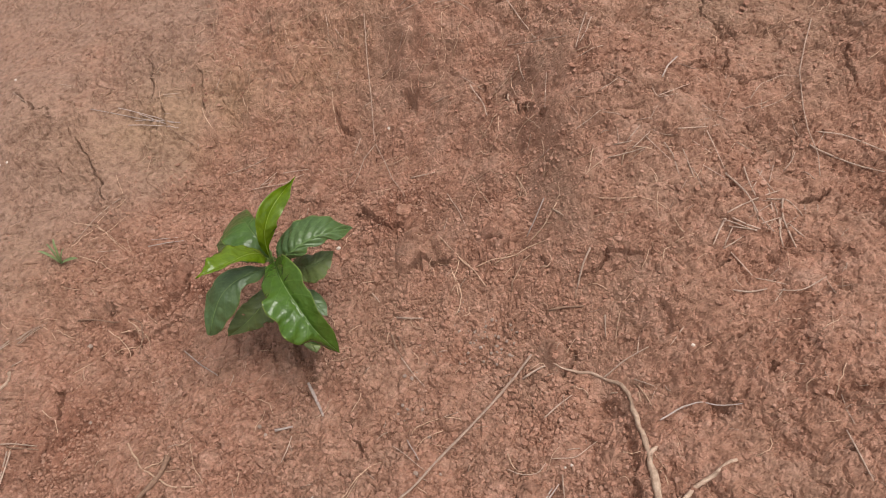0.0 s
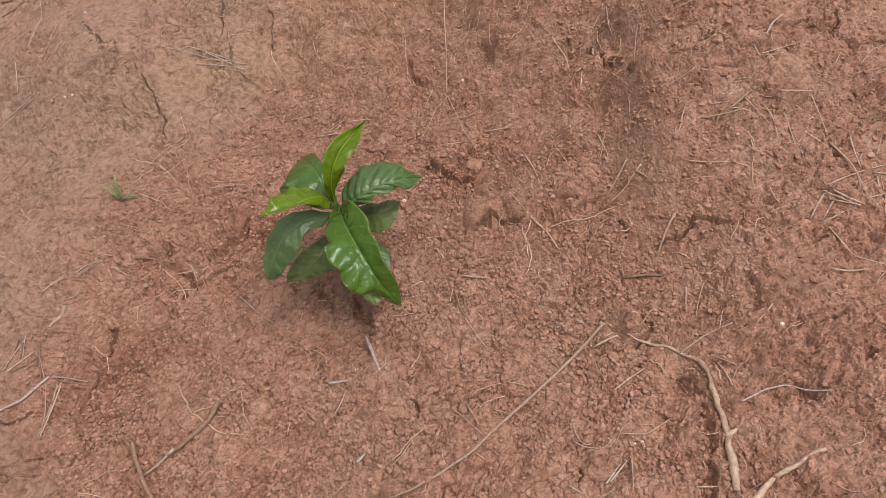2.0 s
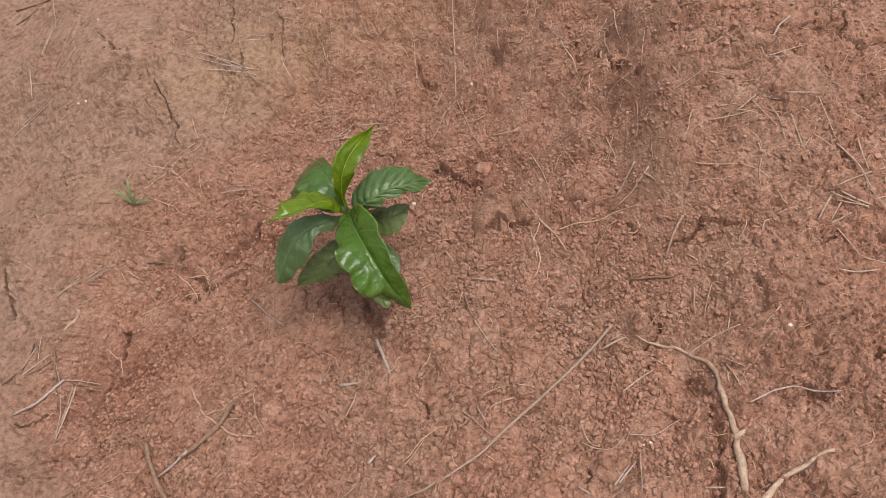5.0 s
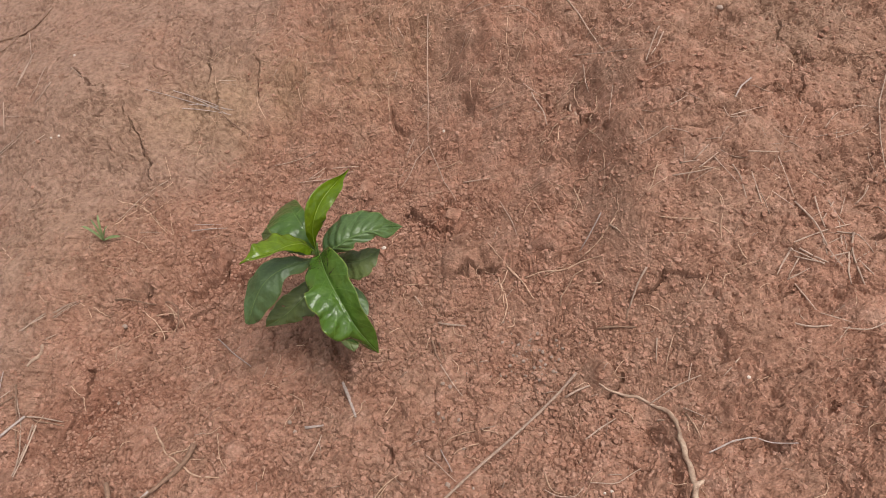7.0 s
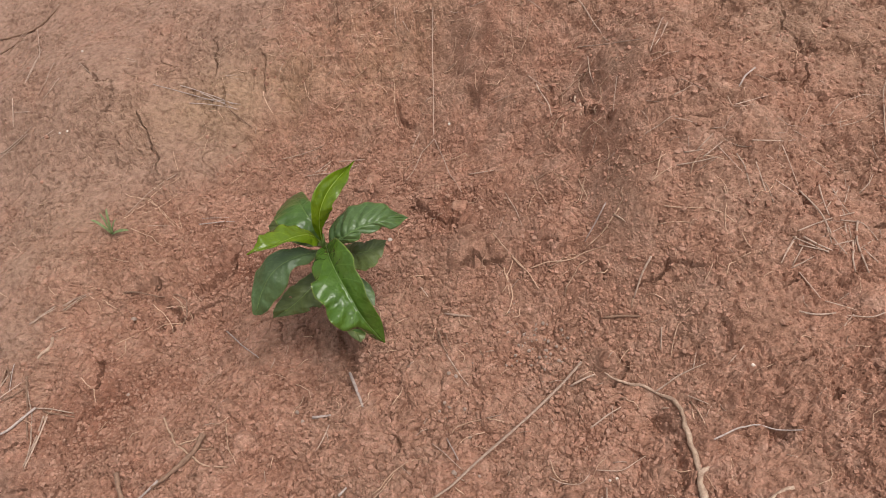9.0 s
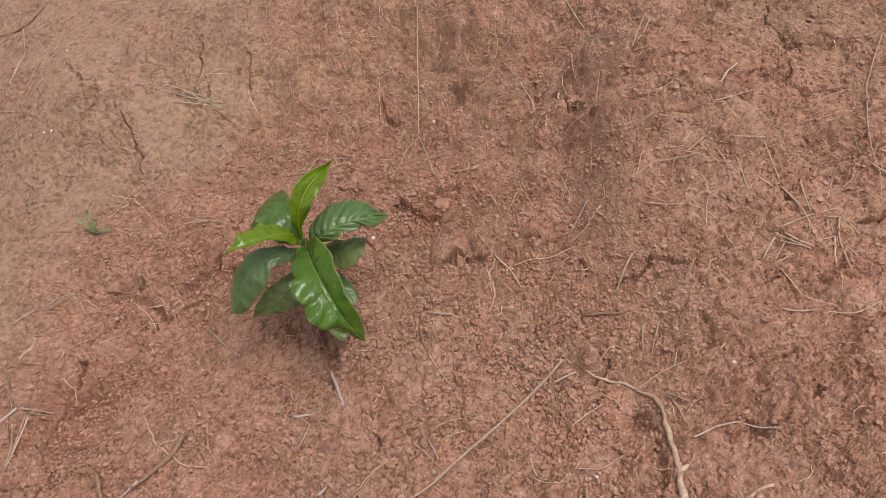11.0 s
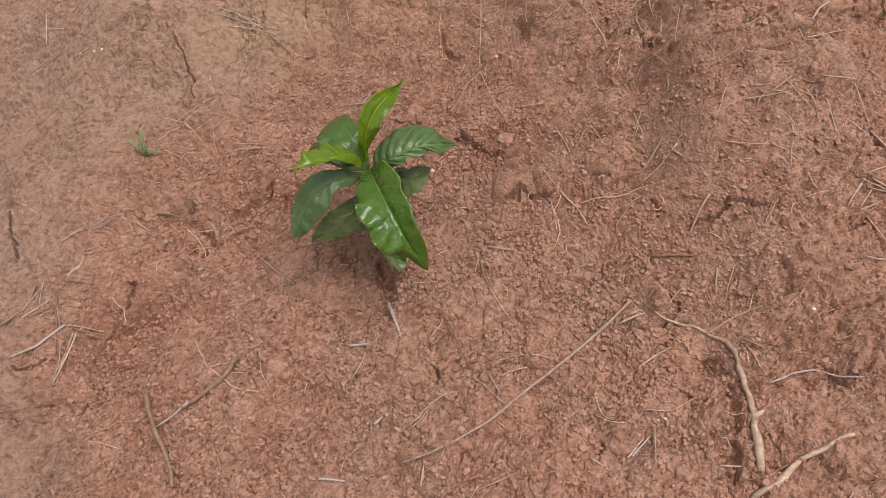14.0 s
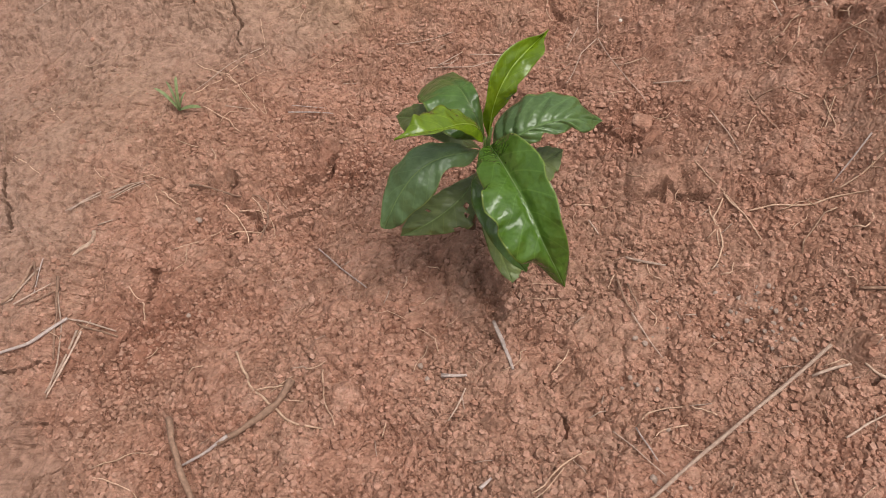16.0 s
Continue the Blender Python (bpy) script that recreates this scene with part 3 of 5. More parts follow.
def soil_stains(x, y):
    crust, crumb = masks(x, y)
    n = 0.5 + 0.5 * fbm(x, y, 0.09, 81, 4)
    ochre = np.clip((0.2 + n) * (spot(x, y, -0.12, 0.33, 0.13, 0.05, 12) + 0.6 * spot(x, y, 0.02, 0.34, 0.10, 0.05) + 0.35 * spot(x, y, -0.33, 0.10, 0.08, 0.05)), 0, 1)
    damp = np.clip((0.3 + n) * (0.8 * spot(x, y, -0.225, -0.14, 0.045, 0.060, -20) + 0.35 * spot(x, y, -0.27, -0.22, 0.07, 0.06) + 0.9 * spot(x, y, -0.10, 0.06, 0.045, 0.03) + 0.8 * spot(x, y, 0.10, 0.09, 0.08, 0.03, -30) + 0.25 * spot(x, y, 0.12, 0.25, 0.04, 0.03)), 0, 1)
    # along the gully wall: algae tint together with painted shade
    algae_shade = np.clip((0.1 + n) * (0.12 * spot(x, y, 0.27, 0.19, 0.025, 0.06, -5) + 0.25 * spot(x, y, 0.29, 0.03, 0.03, 0.07) + 0.35 * spot(x, y, 0.31, -0.12, 0.05, 0.05)), 0, 1)
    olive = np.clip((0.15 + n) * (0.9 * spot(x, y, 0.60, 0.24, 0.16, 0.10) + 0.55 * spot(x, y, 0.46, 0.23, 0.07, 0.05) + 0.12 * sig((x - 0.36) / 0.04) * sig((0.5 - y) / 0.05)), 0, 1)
    return dict(olive=olive, crust=np.clip(crust * (0.5 + n), 0, 1), ochre=ochre, damp=damp, algae_shade=algae_shade)


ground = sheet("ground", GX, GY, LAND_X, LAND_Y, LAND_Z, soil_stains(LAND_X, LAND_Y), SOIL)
tagged(ground, "bare reddish brown clay soil, crusted, cracked and crumbly", "ground", kind="structure")


def land(x, y):
    """The height of the finished ground."""
    x, y = np.asarray(x, float), np.asarray(y, float)
    i, j = np.clip(np.searchsorted(GX, x) - 1, 0, len(GX) - 2), np.clip(np.searchsorted(GY, y) - 1, 0, len(GY) - 2)
    u, v = (x - GX[i]) / (GX[i + 1] - GX[i]), (y - GY[j]) / (GY[j + 1] - GY[j])
    return (LAND_Z[j, i] * (1 - u) + LAND_Z[j, i + 1] * u) * (1 - v) + (LAND_Z[j + 1, i] * (1 - u) + LAND_Z[j + 1, i + 1] * u) * v


# ---- parts ----
def part(name, bm, mat, parent=None, label="", smooth=True):
    me = bpy.data.meshes.new(name)
    bm.to_mesh(me)
    bm.free()
    me.materials.append(mat)
    me.polygons.foreach_set("use_smooth", np.full(len(me.polygons), smooth))
    ob = new(name, me)
    if parent:
        ob.parent = parent
    return tagged(ob, label)


# ---- the seedling ----
def tube(bm, pts, radii, sides=6):
    """A round rod along pts, closed at both ends."""
    pts = [Vector(p) for p in pts]
    rings, side = [], None
    for k, p in enumerate(pts):
        t = (pts[min(k + 1, len(pts) - 1)] - pts[max(k - 1, 0)]).normalized()
        if side is None:
            side = t.orthogonal().normalized()
        side = (side - t * side.dot(t)).normalized()
        up = t.cross(side)
        r = float(radii[k] if hasattr(radii, "__len__") else radii)
        rings.append([bm.verts.new(p + r * (math.cos(a) * side + math.sin(a) * up)) for a in (2 * math.pi * n / sides for n in range(sides))])
    for a, b in zip(rings, rings[1:]):
        for n in range(sides):
            bm.faces.new((a[n], a[(n + 1) % sides], b[(n + 1) % sides], b[n]))
    bm.faces.new(rings[0][::-1])
    bm.faces.new(rings[-1])


def eased(points, n):
    """n points on a smooth curve through the given ones (Catmull-Rom)."""
    p = np.array(points, float)
    p = np.vstack([2 * p[0] - p[1], p, 2 * p[-1] - p[-2]])
    out = []
    for u in np.linspace(0, len(p) - 3 - 1e-6, n):
        k, t = int(u) + 1, u % 1
        a, b, c, d = p[k - 1 : k + 3]
        out.append(0.5 * (2 * b + (c - a) * t + (2 * a - 5 * b + 4 * c - d) * t * t + (3 * b - a - 3 * c + d) * t ** 3))
    return np.array(out)


LEAF_COUNT = 0


def blade(parent, mat, label, quilt, rib, one, two, wave=(0.07, 0.07), bites=()):
    """A leaf spread between its midrib and its two edges, with pressed veins, a rippled rim, thickness and a raised midrib.
    bites: insect holes, as the place across, the place along and the size."""
    global LEAF_COUNT
    LEAF_COUNT += 1
    seed = LEAF_COUNT
    NL, NW = 84, 10
    mid = eased(rib, NL)
    edges = [eased([rib[0], *side, rib[-1]], NL) for side in (one, two)]
    s = np.linspace(0, 1, NL)
    bm = bmesh.new()
    uvl = bm.loops.layers.uv.new("UVMap")
    grid, uv, keel = [], {}, []
    for k in range(NL):
        t = Vector(mid[min(k + 1, NL - 1)] - mid[max(k - 1, 0)]).normalized()
        across = Vector(edges[1][k] - edges[0][k])
        n = t.cross(across)
        n = n.normalized() if n.length > 1e-9 else Vector((0, 0, 1))
        if n.z < 0 and abs(n.z) > 0.02:
            n = -n
        row = []
        for w in np.linspace(-1, 1, 2 * NW + 1):
            a = abs(w)
            edge = edges[0][k] if w < 0 else edges[1][k]
            p = Vector(mid[k] + (edge - mid[k]) * a)
            half = float(np.linalg.norm(edge - mid[k]))
            puff = 0.16 * half * a * (1 - a)
            ripple = wave[w > 0] * half * a ** 2.2 * (math.sin(19 * s[k] + 1.7 * seed + 2 * (w > 0)) + 0.6 * math.sin(43 * s[k] + seed))
            dent = 0.0022 * noise.noise(Vector((w * 1.6 + 7 * seed, s[k] * 5, seed))) * min(1, half / 0.012) * a
            vein = -quilt * abs(math.sin(math.pi * (s[k] * 8.5 - 0.7 * a))) ** 0.7 * min(1, 5 * a) * (1 - 0.75 * a) * min(1, half / 0.012)
            groove = -0.0007 * math.exp(-((a / 0.07) ** 2))
            v = bm.verts.new(p + n * (puff + ripple + dent - vein + groove))
            uv[v] = (w, s[k])
            row.append(v)
        keel.append(row[NW].co + n * 0.0001)
        grid.append(row)
    for a, b in zip(grid, grid[1:]):
        for i in range(2 * NW):
            u = [uv[v] for v in (a[i], b[i + 1])]
            cu, cs = 0.5 * (u[0][0] + u[1][0]), 0.5 * (u[0][1] + u[1][1])
            if any(((cu - bu) / (3 * br)) ** 2 + ((cs - bs) / br) ** 2 < 1 for bu, bs, br in bites):
                continue
            f = bm.faces.new((a[i], a[i + 1], b[i + 1], b[i]))
            for loop in f.loops:
                loop[uvl].uv = uv[loop.vert]
    bmesh.ops.recalc_face_normals(bm, faces=bm.faces)
    ob = part("leaf", bm, mat, parent, label)
    thick = ob.modifiers.new("thickness", "SOLIDIFY")
    thick.thickness, thick.offset = 0.0004, -1
    bm = bmesh.new()
    tube(bm, keel[:-2:3], np.linspace(0.00055, 0.0002, len(keel[:-2:3])), 6)
    part("midrib", bm, RIB_YOUNG if mat == LEAF_YOUNG else RIB, ob, "pale green midrib")
    return ob


def petiole(foot, leaf_base, mat):
    """The short stalk that joins a leaf to the stem."""
    bm = bmesh.new()
    a, b = Vector(foot), Vector(leaf_base)
    tube(bm, [a, a.lerp(b, 0.5) + Vector((0, 0, -0.002)), b], [0.0013, 0.0011, 0.0009], 7)
    part("petiole", bm, mat, seedling, "short green leaf stalk")


FOOT = Vector((0.012, -0.036, float(land(0.012, -0.036))))
seedling = tagged(new("coffee_seedling"), "young coffee seedling with glossy green leaves planted in bare soil", "seedling")
TOP = Vector((0.0135, -0.0450, 0.140))
bm = bmesh.new()
tube(bm, [FOOT + Vector((0.002, 0.003, -0.012)), FOOT + Vector((0, 0, 0.03)), FOOT.lerp(TOP, 0.6), FOOT.lerp(TOP, 0.86)], [0.0034, 0.0028, 0.0023, 0.002], 10)
part("stem", bm, STEM_BROWN, seedling, "slender brown woody stem")
bm = bmesh.new()
tube(bm, [FOOT.lerp(TOP, 0.84), FOOT.lerp(TOP, 0.95), TOP, TOP + Vector((0.001, 0.001, 0.010))], [0.002, 0.0018, 0.0016, 0.0008], 8)
part("shoot", bm, STEM, seedling, "green growing tip")
blade(seedling, LEAF_BROAD, "large glossy dark green leaf folded along its midrib", 0.0014, wave=(0.17, 0.03),
      rib=[(0.0156, -0.0444, 0.1320), (0.0220, -0.0693, 0.1470), (0.0298, -0.0901, 0.1540), (0.0382, -0.1065, 0.1550), (0.0475, -0.1202, 0.1480), (0.0565, -0.1309, 0.1380), (0.0663, -0.1361, 0.1230), (0.0754, -0.1366, 0.1050)],
      one=[(0.0073, -0.0603, 0.1390), (0.0059, -0.0829, 0.1500), (0.0103, -0.1014, 0.1570), (0.0135, -0.1127, 0.1580), (0.0135, -0.1210, 0.1570), (0.0225, -0.1288, 0.1550), (0.0241, -0.1349, 0.1510), (0.0312, -0.1411, 0.1460), (0.0386, -0.1432, 0.1380), (0.0480, -0.1375, 0.1290), (0.0585, -0.1360, 0.1190), (0.0689, -0.1365, 0.1090)],
      two=[(0.0241, -0.0479, 0.1480), (0.0306, -0.0613, 0.1640), (0.0394, -0.0750, 0.1710), (0.0475, -0.0888, 0.1740), (0.0496, -0.1010, 0.1740), (0.0567, -0.1121, 0.1700), (0.0617, -0.1243, 0.1620), (0.0678, -0.1280, 0.1490), (0.0726, -0.1288, 0.1320), (0.0745, -0.1315, 0.1150)])
blade(seedling, LEAF_YOUNG, "bright yellow-green young leaf standing upright", 0.0010, wave=(0.05, 0.10),
      rib=[(0.0129, -0.0468, 0.1430), (0.0126, -0.0474, 0.1650), (0.0146, -0.0438, 0.1830), (0.0212, -0.0315, 0.1950), (0.0316, -0.0157, 0.2000), (0.0439, 0.0083, 0.1960)],
      one=[(0.0074, -0.0472, 0.1600), (0.0064, -0.0493, 0.1740), (0.0070, -0.0471, 0.1860), (0.0072, -0.0423, 0.1940), (0.0097, -0.0357, 0.2000), (0.0158, -0.0268, 0.2050), (0.0258, -0.0176, 0.2070), (0.0369, -0.0060, 0.2020)],
      two=[(0.0143, -0.0454, 0.1560), (0.0170, -0.0440, 0.1650), (0.0223, -0.0439, 0.1760), (0.0260, -0.0428, 0.1840), (0.0265, -0.0410, 0.1900), (0.0320, -0.0358, 0.1960), (0.0366, -0.0288, 0.2000), (0.0403, -0.0234, 0.2030), (0.0407, -0.0091, 0.2000)])
blade(seedling, LEAF_YOUNG, "bright yellow-green young leaf, folded", 0.0008, wave=(0.06, 0.10),
      rib=[(0.0106, -0.0472, 0.1430), (0.0030, -0.0513, 0.1580), (-0.0075, -0.0627, 0.1700), (-0.0176, -0.0740, 0.1760), (-0.0300, -0.0822, 0.1790), (-0.0396, -0.0858, 0.1780), (-0.0482, -0.0879, 0.1750)],
      one=[(0.0088, -0.0563, 0.1470), (0.0023, -0.0616, 0.1580), (-0.0050, -0.0674, 0.1680), (-0.0132, -0.0742, 0.1760), (-0.0221, -0.0836, 0.1820), (-0.0330, -0.0892, 0.1840), (-0.0416, -0.0903, 0.1810)],
      two=[(0.0014, -0.0428, 0.1520), (-0.0079, -0.0449, 0.1620), (-0.0160, -0.0495, 0.1680), (-0.0254, -0.0524, 0.1720), (-0.0321, -0.0615, 0.1760), (-0.0368, -0.0706, 0.1790), (-0.0396, -0.0770, 0.1790), (-0.0425, -0.0825, 0.1780)])
blade(seedling, LEAF_QUILT, "glossy dark green leaf with deeply pressed veins", 0.0028, wave=(0.04, 0.06),
      rib=[(0.0175, -0.0377, 0.1260), (0.0274, -0.0414, 0.1380), (0.0352, -0.0422, 0.1450), (0.0452, -0.0377, 0.1500), (0.0583, -0.0330, 0.1530), (0.0728, -0.0251, 0.1490), (0.0941, -0.0128, 0.1380)],
      one=[(0.0176, -0.0287, 0.1340), (0.0211, -0.0200, 0.1400), (0.0290, -0.0146, 0.1450), (0.0363, -0.0106, 0.1490), (0.0458, -0.0085, 0.1520), (0.0556, -0.0055, 0.1530), (0.0639, -0.0070, 0.1520), (0.0724, -0.0075, 0.1500), (0.0775, -0.0109, 0.1470), (0.0863, -0.0107, 0.1420)],
      two=[(0.0246, -0.0433, 0.1300), (0.0338, -0.0444, 0.1360), (0.0431, -0.0468, 0.1410), (0.0487, -0.0463, 0.1450), (0.0514, -0.0421, 0.1490), (0.0592, -0.0413, 0.1490), (0.0652, -0.0378, 0.1480), (0.0699, -0.0327, 0.1480), (0.0743, -0.0328, 0.1460), (0.0803, -0.0316, 0.1440), (0.0853, -0.0277, 0.1430), (0.0892, -0.0194, 0.1400)])
blade(seedling, LEAF_LOW, "dark green leaf arching over and drooping", 0.0009,
      rib=[(0.0093, -0.0409, 0.1220), (-0.0009, -0.0552, 0.1340), (-0.0141, -0.0640, 0.1380), (-0.0257, -0.0713, 0.1360), (-0.0353, -0.0794, 0.1300), (-0.0435, -0.0870, 0.1160), (-0.0481, -0.0944, 0.1040), (-0.0512, -0.0989, 0.0920)],
      one=[(0.0028, -0.0624, 0.1310), (-0.0071, -0.0695, 0.1350), (-0.0135, -0.0747, 0.1340), (-0.0170, -0.0831, 0.1290), (-0.0206, -0.0885, 0.1220), (-0.0267, -0.0922, 0.1140), (-0.0339, -0.0949, 0.1070), (-0.0387, -0.0983, 0.1000), (-0.0441, -0.0982, 0.0940)],
      two=[(0.0001, -0.0474, 0.1300), (-0.0066, -0.0483, 0.1340), (-0.0162, -0.0496, 0.1360), (-0.0270, -0.0511, 0.1350), (-0.0359, -0.0546, 0.1320), (-0.0441, -0.0644, 0.1280), (-0.0515, -0.0693, 0.1220), (-0.0538, -0.0805, 0.1140), (-0.0542, -0.0909, 0.1060), (-0.0541, -0.0983, 0.0960)])
blade(seedling, LEAF_OLD, "dark green leaf arching backwards", 0.0009,
      rib=[(0.0118, -0.0308, 0.1220), (0.0028, -0.0253, 0.1400), (-0.0069, -0.0123, 0.1460), (-0.0170, 0.0083, 0.1380), (-0.0284, 0.0330, 0.1150), (-0.0377, 0.0545, 0.0850)],
      one=[(-0.0139, -0.0450, 0.1360), (-0.0298, -0.0301, 0.1420), (-0.0385, -0.0128, 0.1340), (-0.0413, 0.0141, 0.1110)],
      two=[(0.0063, -0.0176, 0.1400), (0.0007, -0.0065, 0.1460), (-0.0079, 0.0129, 0.1380), (-0.0192, 0.0384, 0.1150)])
blade(seedling, LEAF_DULL, "dull olive lower leaf", 0.0008,
      rib=[(0.0107, -0.0059, 0.0850), (-0.0054, -0.0077, 0.0950), (-0.0215, 0.0013, 0.0950), (-0.0355, 0.0132, 0.0880), (-0.0473, 0.0211, 0.0800), (-0.0590, 0.0299, 0.0700)],
      one=[(-0.0046, -0.0173, 0.0950), (-0.0223, -0.0122, 0.0950), (-0.0360, -0.0024, 0.0880), (-0.0494, 0.0056, 0.0800)],
      two=[(-0.0086, 0.0035, 0.0950), (-0.0252, 0.0156, 0.0950), (-0.0364, 0.0289, 0.0880), (-0.0484, 0.0340, 0.0800)])
blade(seedling, LEAF_DULL, "dull olive lower leaf with yellowed edge", 0.0009, bites=[(0.98, 0.75, 0.03), (0.98, 0.9, 0.03)],
      rib=[(0.0225, -0.0209, 0.0900), (0.0341, -0.0287, 0.1000), (0.0436, -0.0340, 0.1080), (0.0536, -0.0338, 0.1110), (0.0627, -0.0271, 0.1100), (0.0713, -0.0178, 0.1080)],
      one=[(0.0333, -0.0154, 0.1000), (0.0430, -0.0197, 0.1080), (0.0531, -0.0207, 0.1110), (0.0629, -0.0187, 0.1100)],
      two=[(0.0348, -0.0428, 0.1000), (0.0467, -0.0554, 0.1080), (0.0584, -0.0565, 0.1110), (0.0680, -0.0393, 0.1100)])
blade(seedling, LEAF_DULL, "shaded dark green lower leaf with insect holes", 0.0009, bites=[(-0.40, 0.30, 0.035), (-0.62, 0.36, 0.025), (0.5, 0.55, 0.02), (-0.97, 0.52, 0.05), (-0.98, 0.33, 0.04)],
      rib=[(0.0124, -0.0285, 0.0850), (0.0034, -0.0548, 0.0900), (-0.0057, -0.0679, 0.0880), (-0.0168, -0.0755, 0.0800), (-0.0283, -0.0810, 0.0730), (-0.0405, -0.0845, 0.0660)],
      one=[(0.0131, -0.0664, 0.0900), (0.0105, -0.0833, 0.0880), (-0.0033, -0.0858, 0.0800), (-0.0194, -0.0853, 0.0730)],
      two=[(-0.0094, -0.0526, 0.0900), (-0.0221, -0.0615, 0.0880), (-0.0322, -0.0685, 0.0800), (-0.0390, -0.0790, 0.0730)])
blade(seedling, LEAF_OLD, "dark green leaf beneath the largest leaf", 0.0009, bites=[(0.85, 0.93, 0.03)],
      rib=[(0.0121, -0.0345, 0.1000), (0.0164, -0.0676, 0.1120), (0.0240, -0.0876, 0.1100), (0.0342, -0.0993, 0.0980), (0.0444, -0.1058, 0.0850), (0.0529, -0.1090, 0.0750)],
      one=[(0.0055, -0.0667, 0.1150), (0.0108, -0.0904, 0.1130), (0.0234, -0.1031, 0.1010), (0.0382, -0.1102, 0.0880)],
      two=[(0.0283, -0.0657, 0.1120), (0.0397, -0.0851, 0.1100), (0.0480, -0.0972, 0.0980), (0.0536, -0.1044, 0.0850)])
blade(seedling, LEAF_PALE, "lower leaf with a pale yellow-green tip", 0.0009, bites=[(0.9, 0.86, 0.05), (-0.5, 0.80, 0.015)],
      rib=[(0.0156, -0.0227, 0.0800), (0.0206, -0.0534, 0.0850), (0.0273, -0.0712, 0.0750), (0.0342, -0.0828, 0.0600), (0.0412, -0.0920, 0.0500), (0.0466, -0.0996, 0.0450)],
      one=[(0.0123, -0.0548, 0.0850), (0.0177, -0.0727, 0.0750), (0.0272, -0.0865, 0.0600), (0.0362, -0.0948, 0.0500)],
      two=[(0.0309, -0.0491, 0.0850), (0.0397, -0.0667, 0.0750), (0.0496, -0.0779, 0.0600), (0.0551, -0.0884, 0.0500)])
blade(seedling, LEAF_LOW, "small dark green lower leaf half hidden by others", 0.0009,
      rib=[(0.0150, -0.0310, 0.0640), (0.0270, -0.0410, 0.0740), (0.0400, -0.0520, 0.0780), (0.0510, -0.0620, 0.0760), (0.0605, -0.0720, 0.0700)],
      one=[(0.0250, -0.0480, 0.0730), (0.0360, -0.0610, 0.0760), (0.0490, -0.0700, 0.0740)],
      two=[(0.0320, -0.0370, 0.0730), (0.0480, -0.0440, 0.0760), (0.0590, -0.0570, 0.0740)])
for height, base, stalk in ((0.86, (0.0156, -0.0444, 0.1320), STEM), (0.93, (0.0129, -0.0468, 0.1430), STEM), (0.90, (0.0106, -0.0472, 0.1430), STEM),
                            (0.82, (0.0175, -0.0377, 0.1260), STEM), (0.78, (0.0093, -0.0409, 0.1220), STEM), (0.78, (0.0118, -0.0308, 0.1220), STEM)):
    petiole(FOOT.lerp(TOP, height), base, stalk)


# ---- loose crumbs of soil ----
def crumbs(name, count, smallest, largest, weight, mat, label, seed, facets, pitch=0.0):
    """Many angular grains lying on the ground, in one mesh."""
    rng = np.random.default_rng(seed)
    ico = bmesh.new()
    if facets == 20:
        bmesh.ops.create_icosphere(ico, subdivisions=1, radius=1)
    else:
        ring = [ico.verts.new(c) for c in ((1, 0, 0), (0, 1, 0), (-1, 0, 0), (0, -1, 0))]
        top, low = ico.verts.new((0, 0, 1)), ico.verts.new((0, 0, -1))
        for n in range(4):
            ico.faces.new((ring[n], ring[(n + 1) % 4], top))
            ico.faces.new((ring[(n + 1) % 4], ring[n], low))
        ico.verts.index_update()
    base = np.array([v.co for v in ico.verts])
    faces = np.array([[v.index for v in f.verts] for f in ico.faces])
    ico.free()
    tries = count * 6 if count > 5000 else count * 300
    x, y = rng.uniform(-0.68, 0.74, tries), rng.uniform(-0.40, 0.80, tries)
    if pitch:  # packed side by side
        gx, gy = np.meshgrid(np.arange(-0.42, 0.46, pitch), np.arange(-0.38, 0.36, pitch))
        x, y = (g.ravel() + rng.uniform(-0.4, 0.4, g.size) * pitch for g in (gx, gy))
        mixed = rng.permutation(len(x))
        x, y = x[mixed], y[mixed]
        tries = len(x)
    keep = rng.random(tries) < weight(x, y)
    x, y = x[keep][:count], y[keep][:count]
    n = len(x)
    r = smallest * (largest / smallest) ** (rng.random(n) ** (1.2 if pitch else 2.2))
    size = r[:, None] * rng.uniform(0.7, 1.25, (n, 3)) * (1, 1, 0.8)
    v = base[None] * size[:, None] * rng.uniform(0.6, 1.25, (n, len(base), 1))
    if pitch:  # pressed flat on top
        v[..., 2] = np.minimum(v[..., 2], 0.55 * r[:, None] * rng.uniform(0.7, 1.2, (n, 1)) + 0.5 * v[..., 0] * rng.uniform(-1, 1, (n, 1)))
    a = rng.uniform(0, 6.3, n)
    c, s = np.cos(a), np.sin(a)
    vx, vy = c[:, None] * v[..., 0] - s[:, None] * v[..., 1], s[:, None] * v[..., 0] + c[:, None] * v[..., 1]
    co = np.stack([vx + x[:, None], vy + y[:, None], v[..., 2] + (land(x, y) + (rng.uniform(-0.25, 0.6, n) if pitch else 0.35) * r)[:, None]], -1)
    idx = (faces[None] + (np.arange(n) * len(base))[:, None, None]).reshape(-1, 3)
    me = bpy.data.meshes.new(name)
    me.vertices.add(n * len(base))
    me.vertices.foreach_set("co", co.astype(np.float32).ravel())
    me.loops.add(idx.size)
    me.loops.foreach_set("vertex_index", idx.astype(np.int32).ravel())
    me.polygons.add(len(idx))
    me.polygons.foreach_set("loop_start", np.arange(0, idx.size, 3, dtype=np.int32))
    me.polygons.foreach_set("use_smooth", np.zeros(len(idx), bool))
    me.update()
    me.materials.append(mat)
    return tagged(new(name, me), label, "soil", kind="stuff")


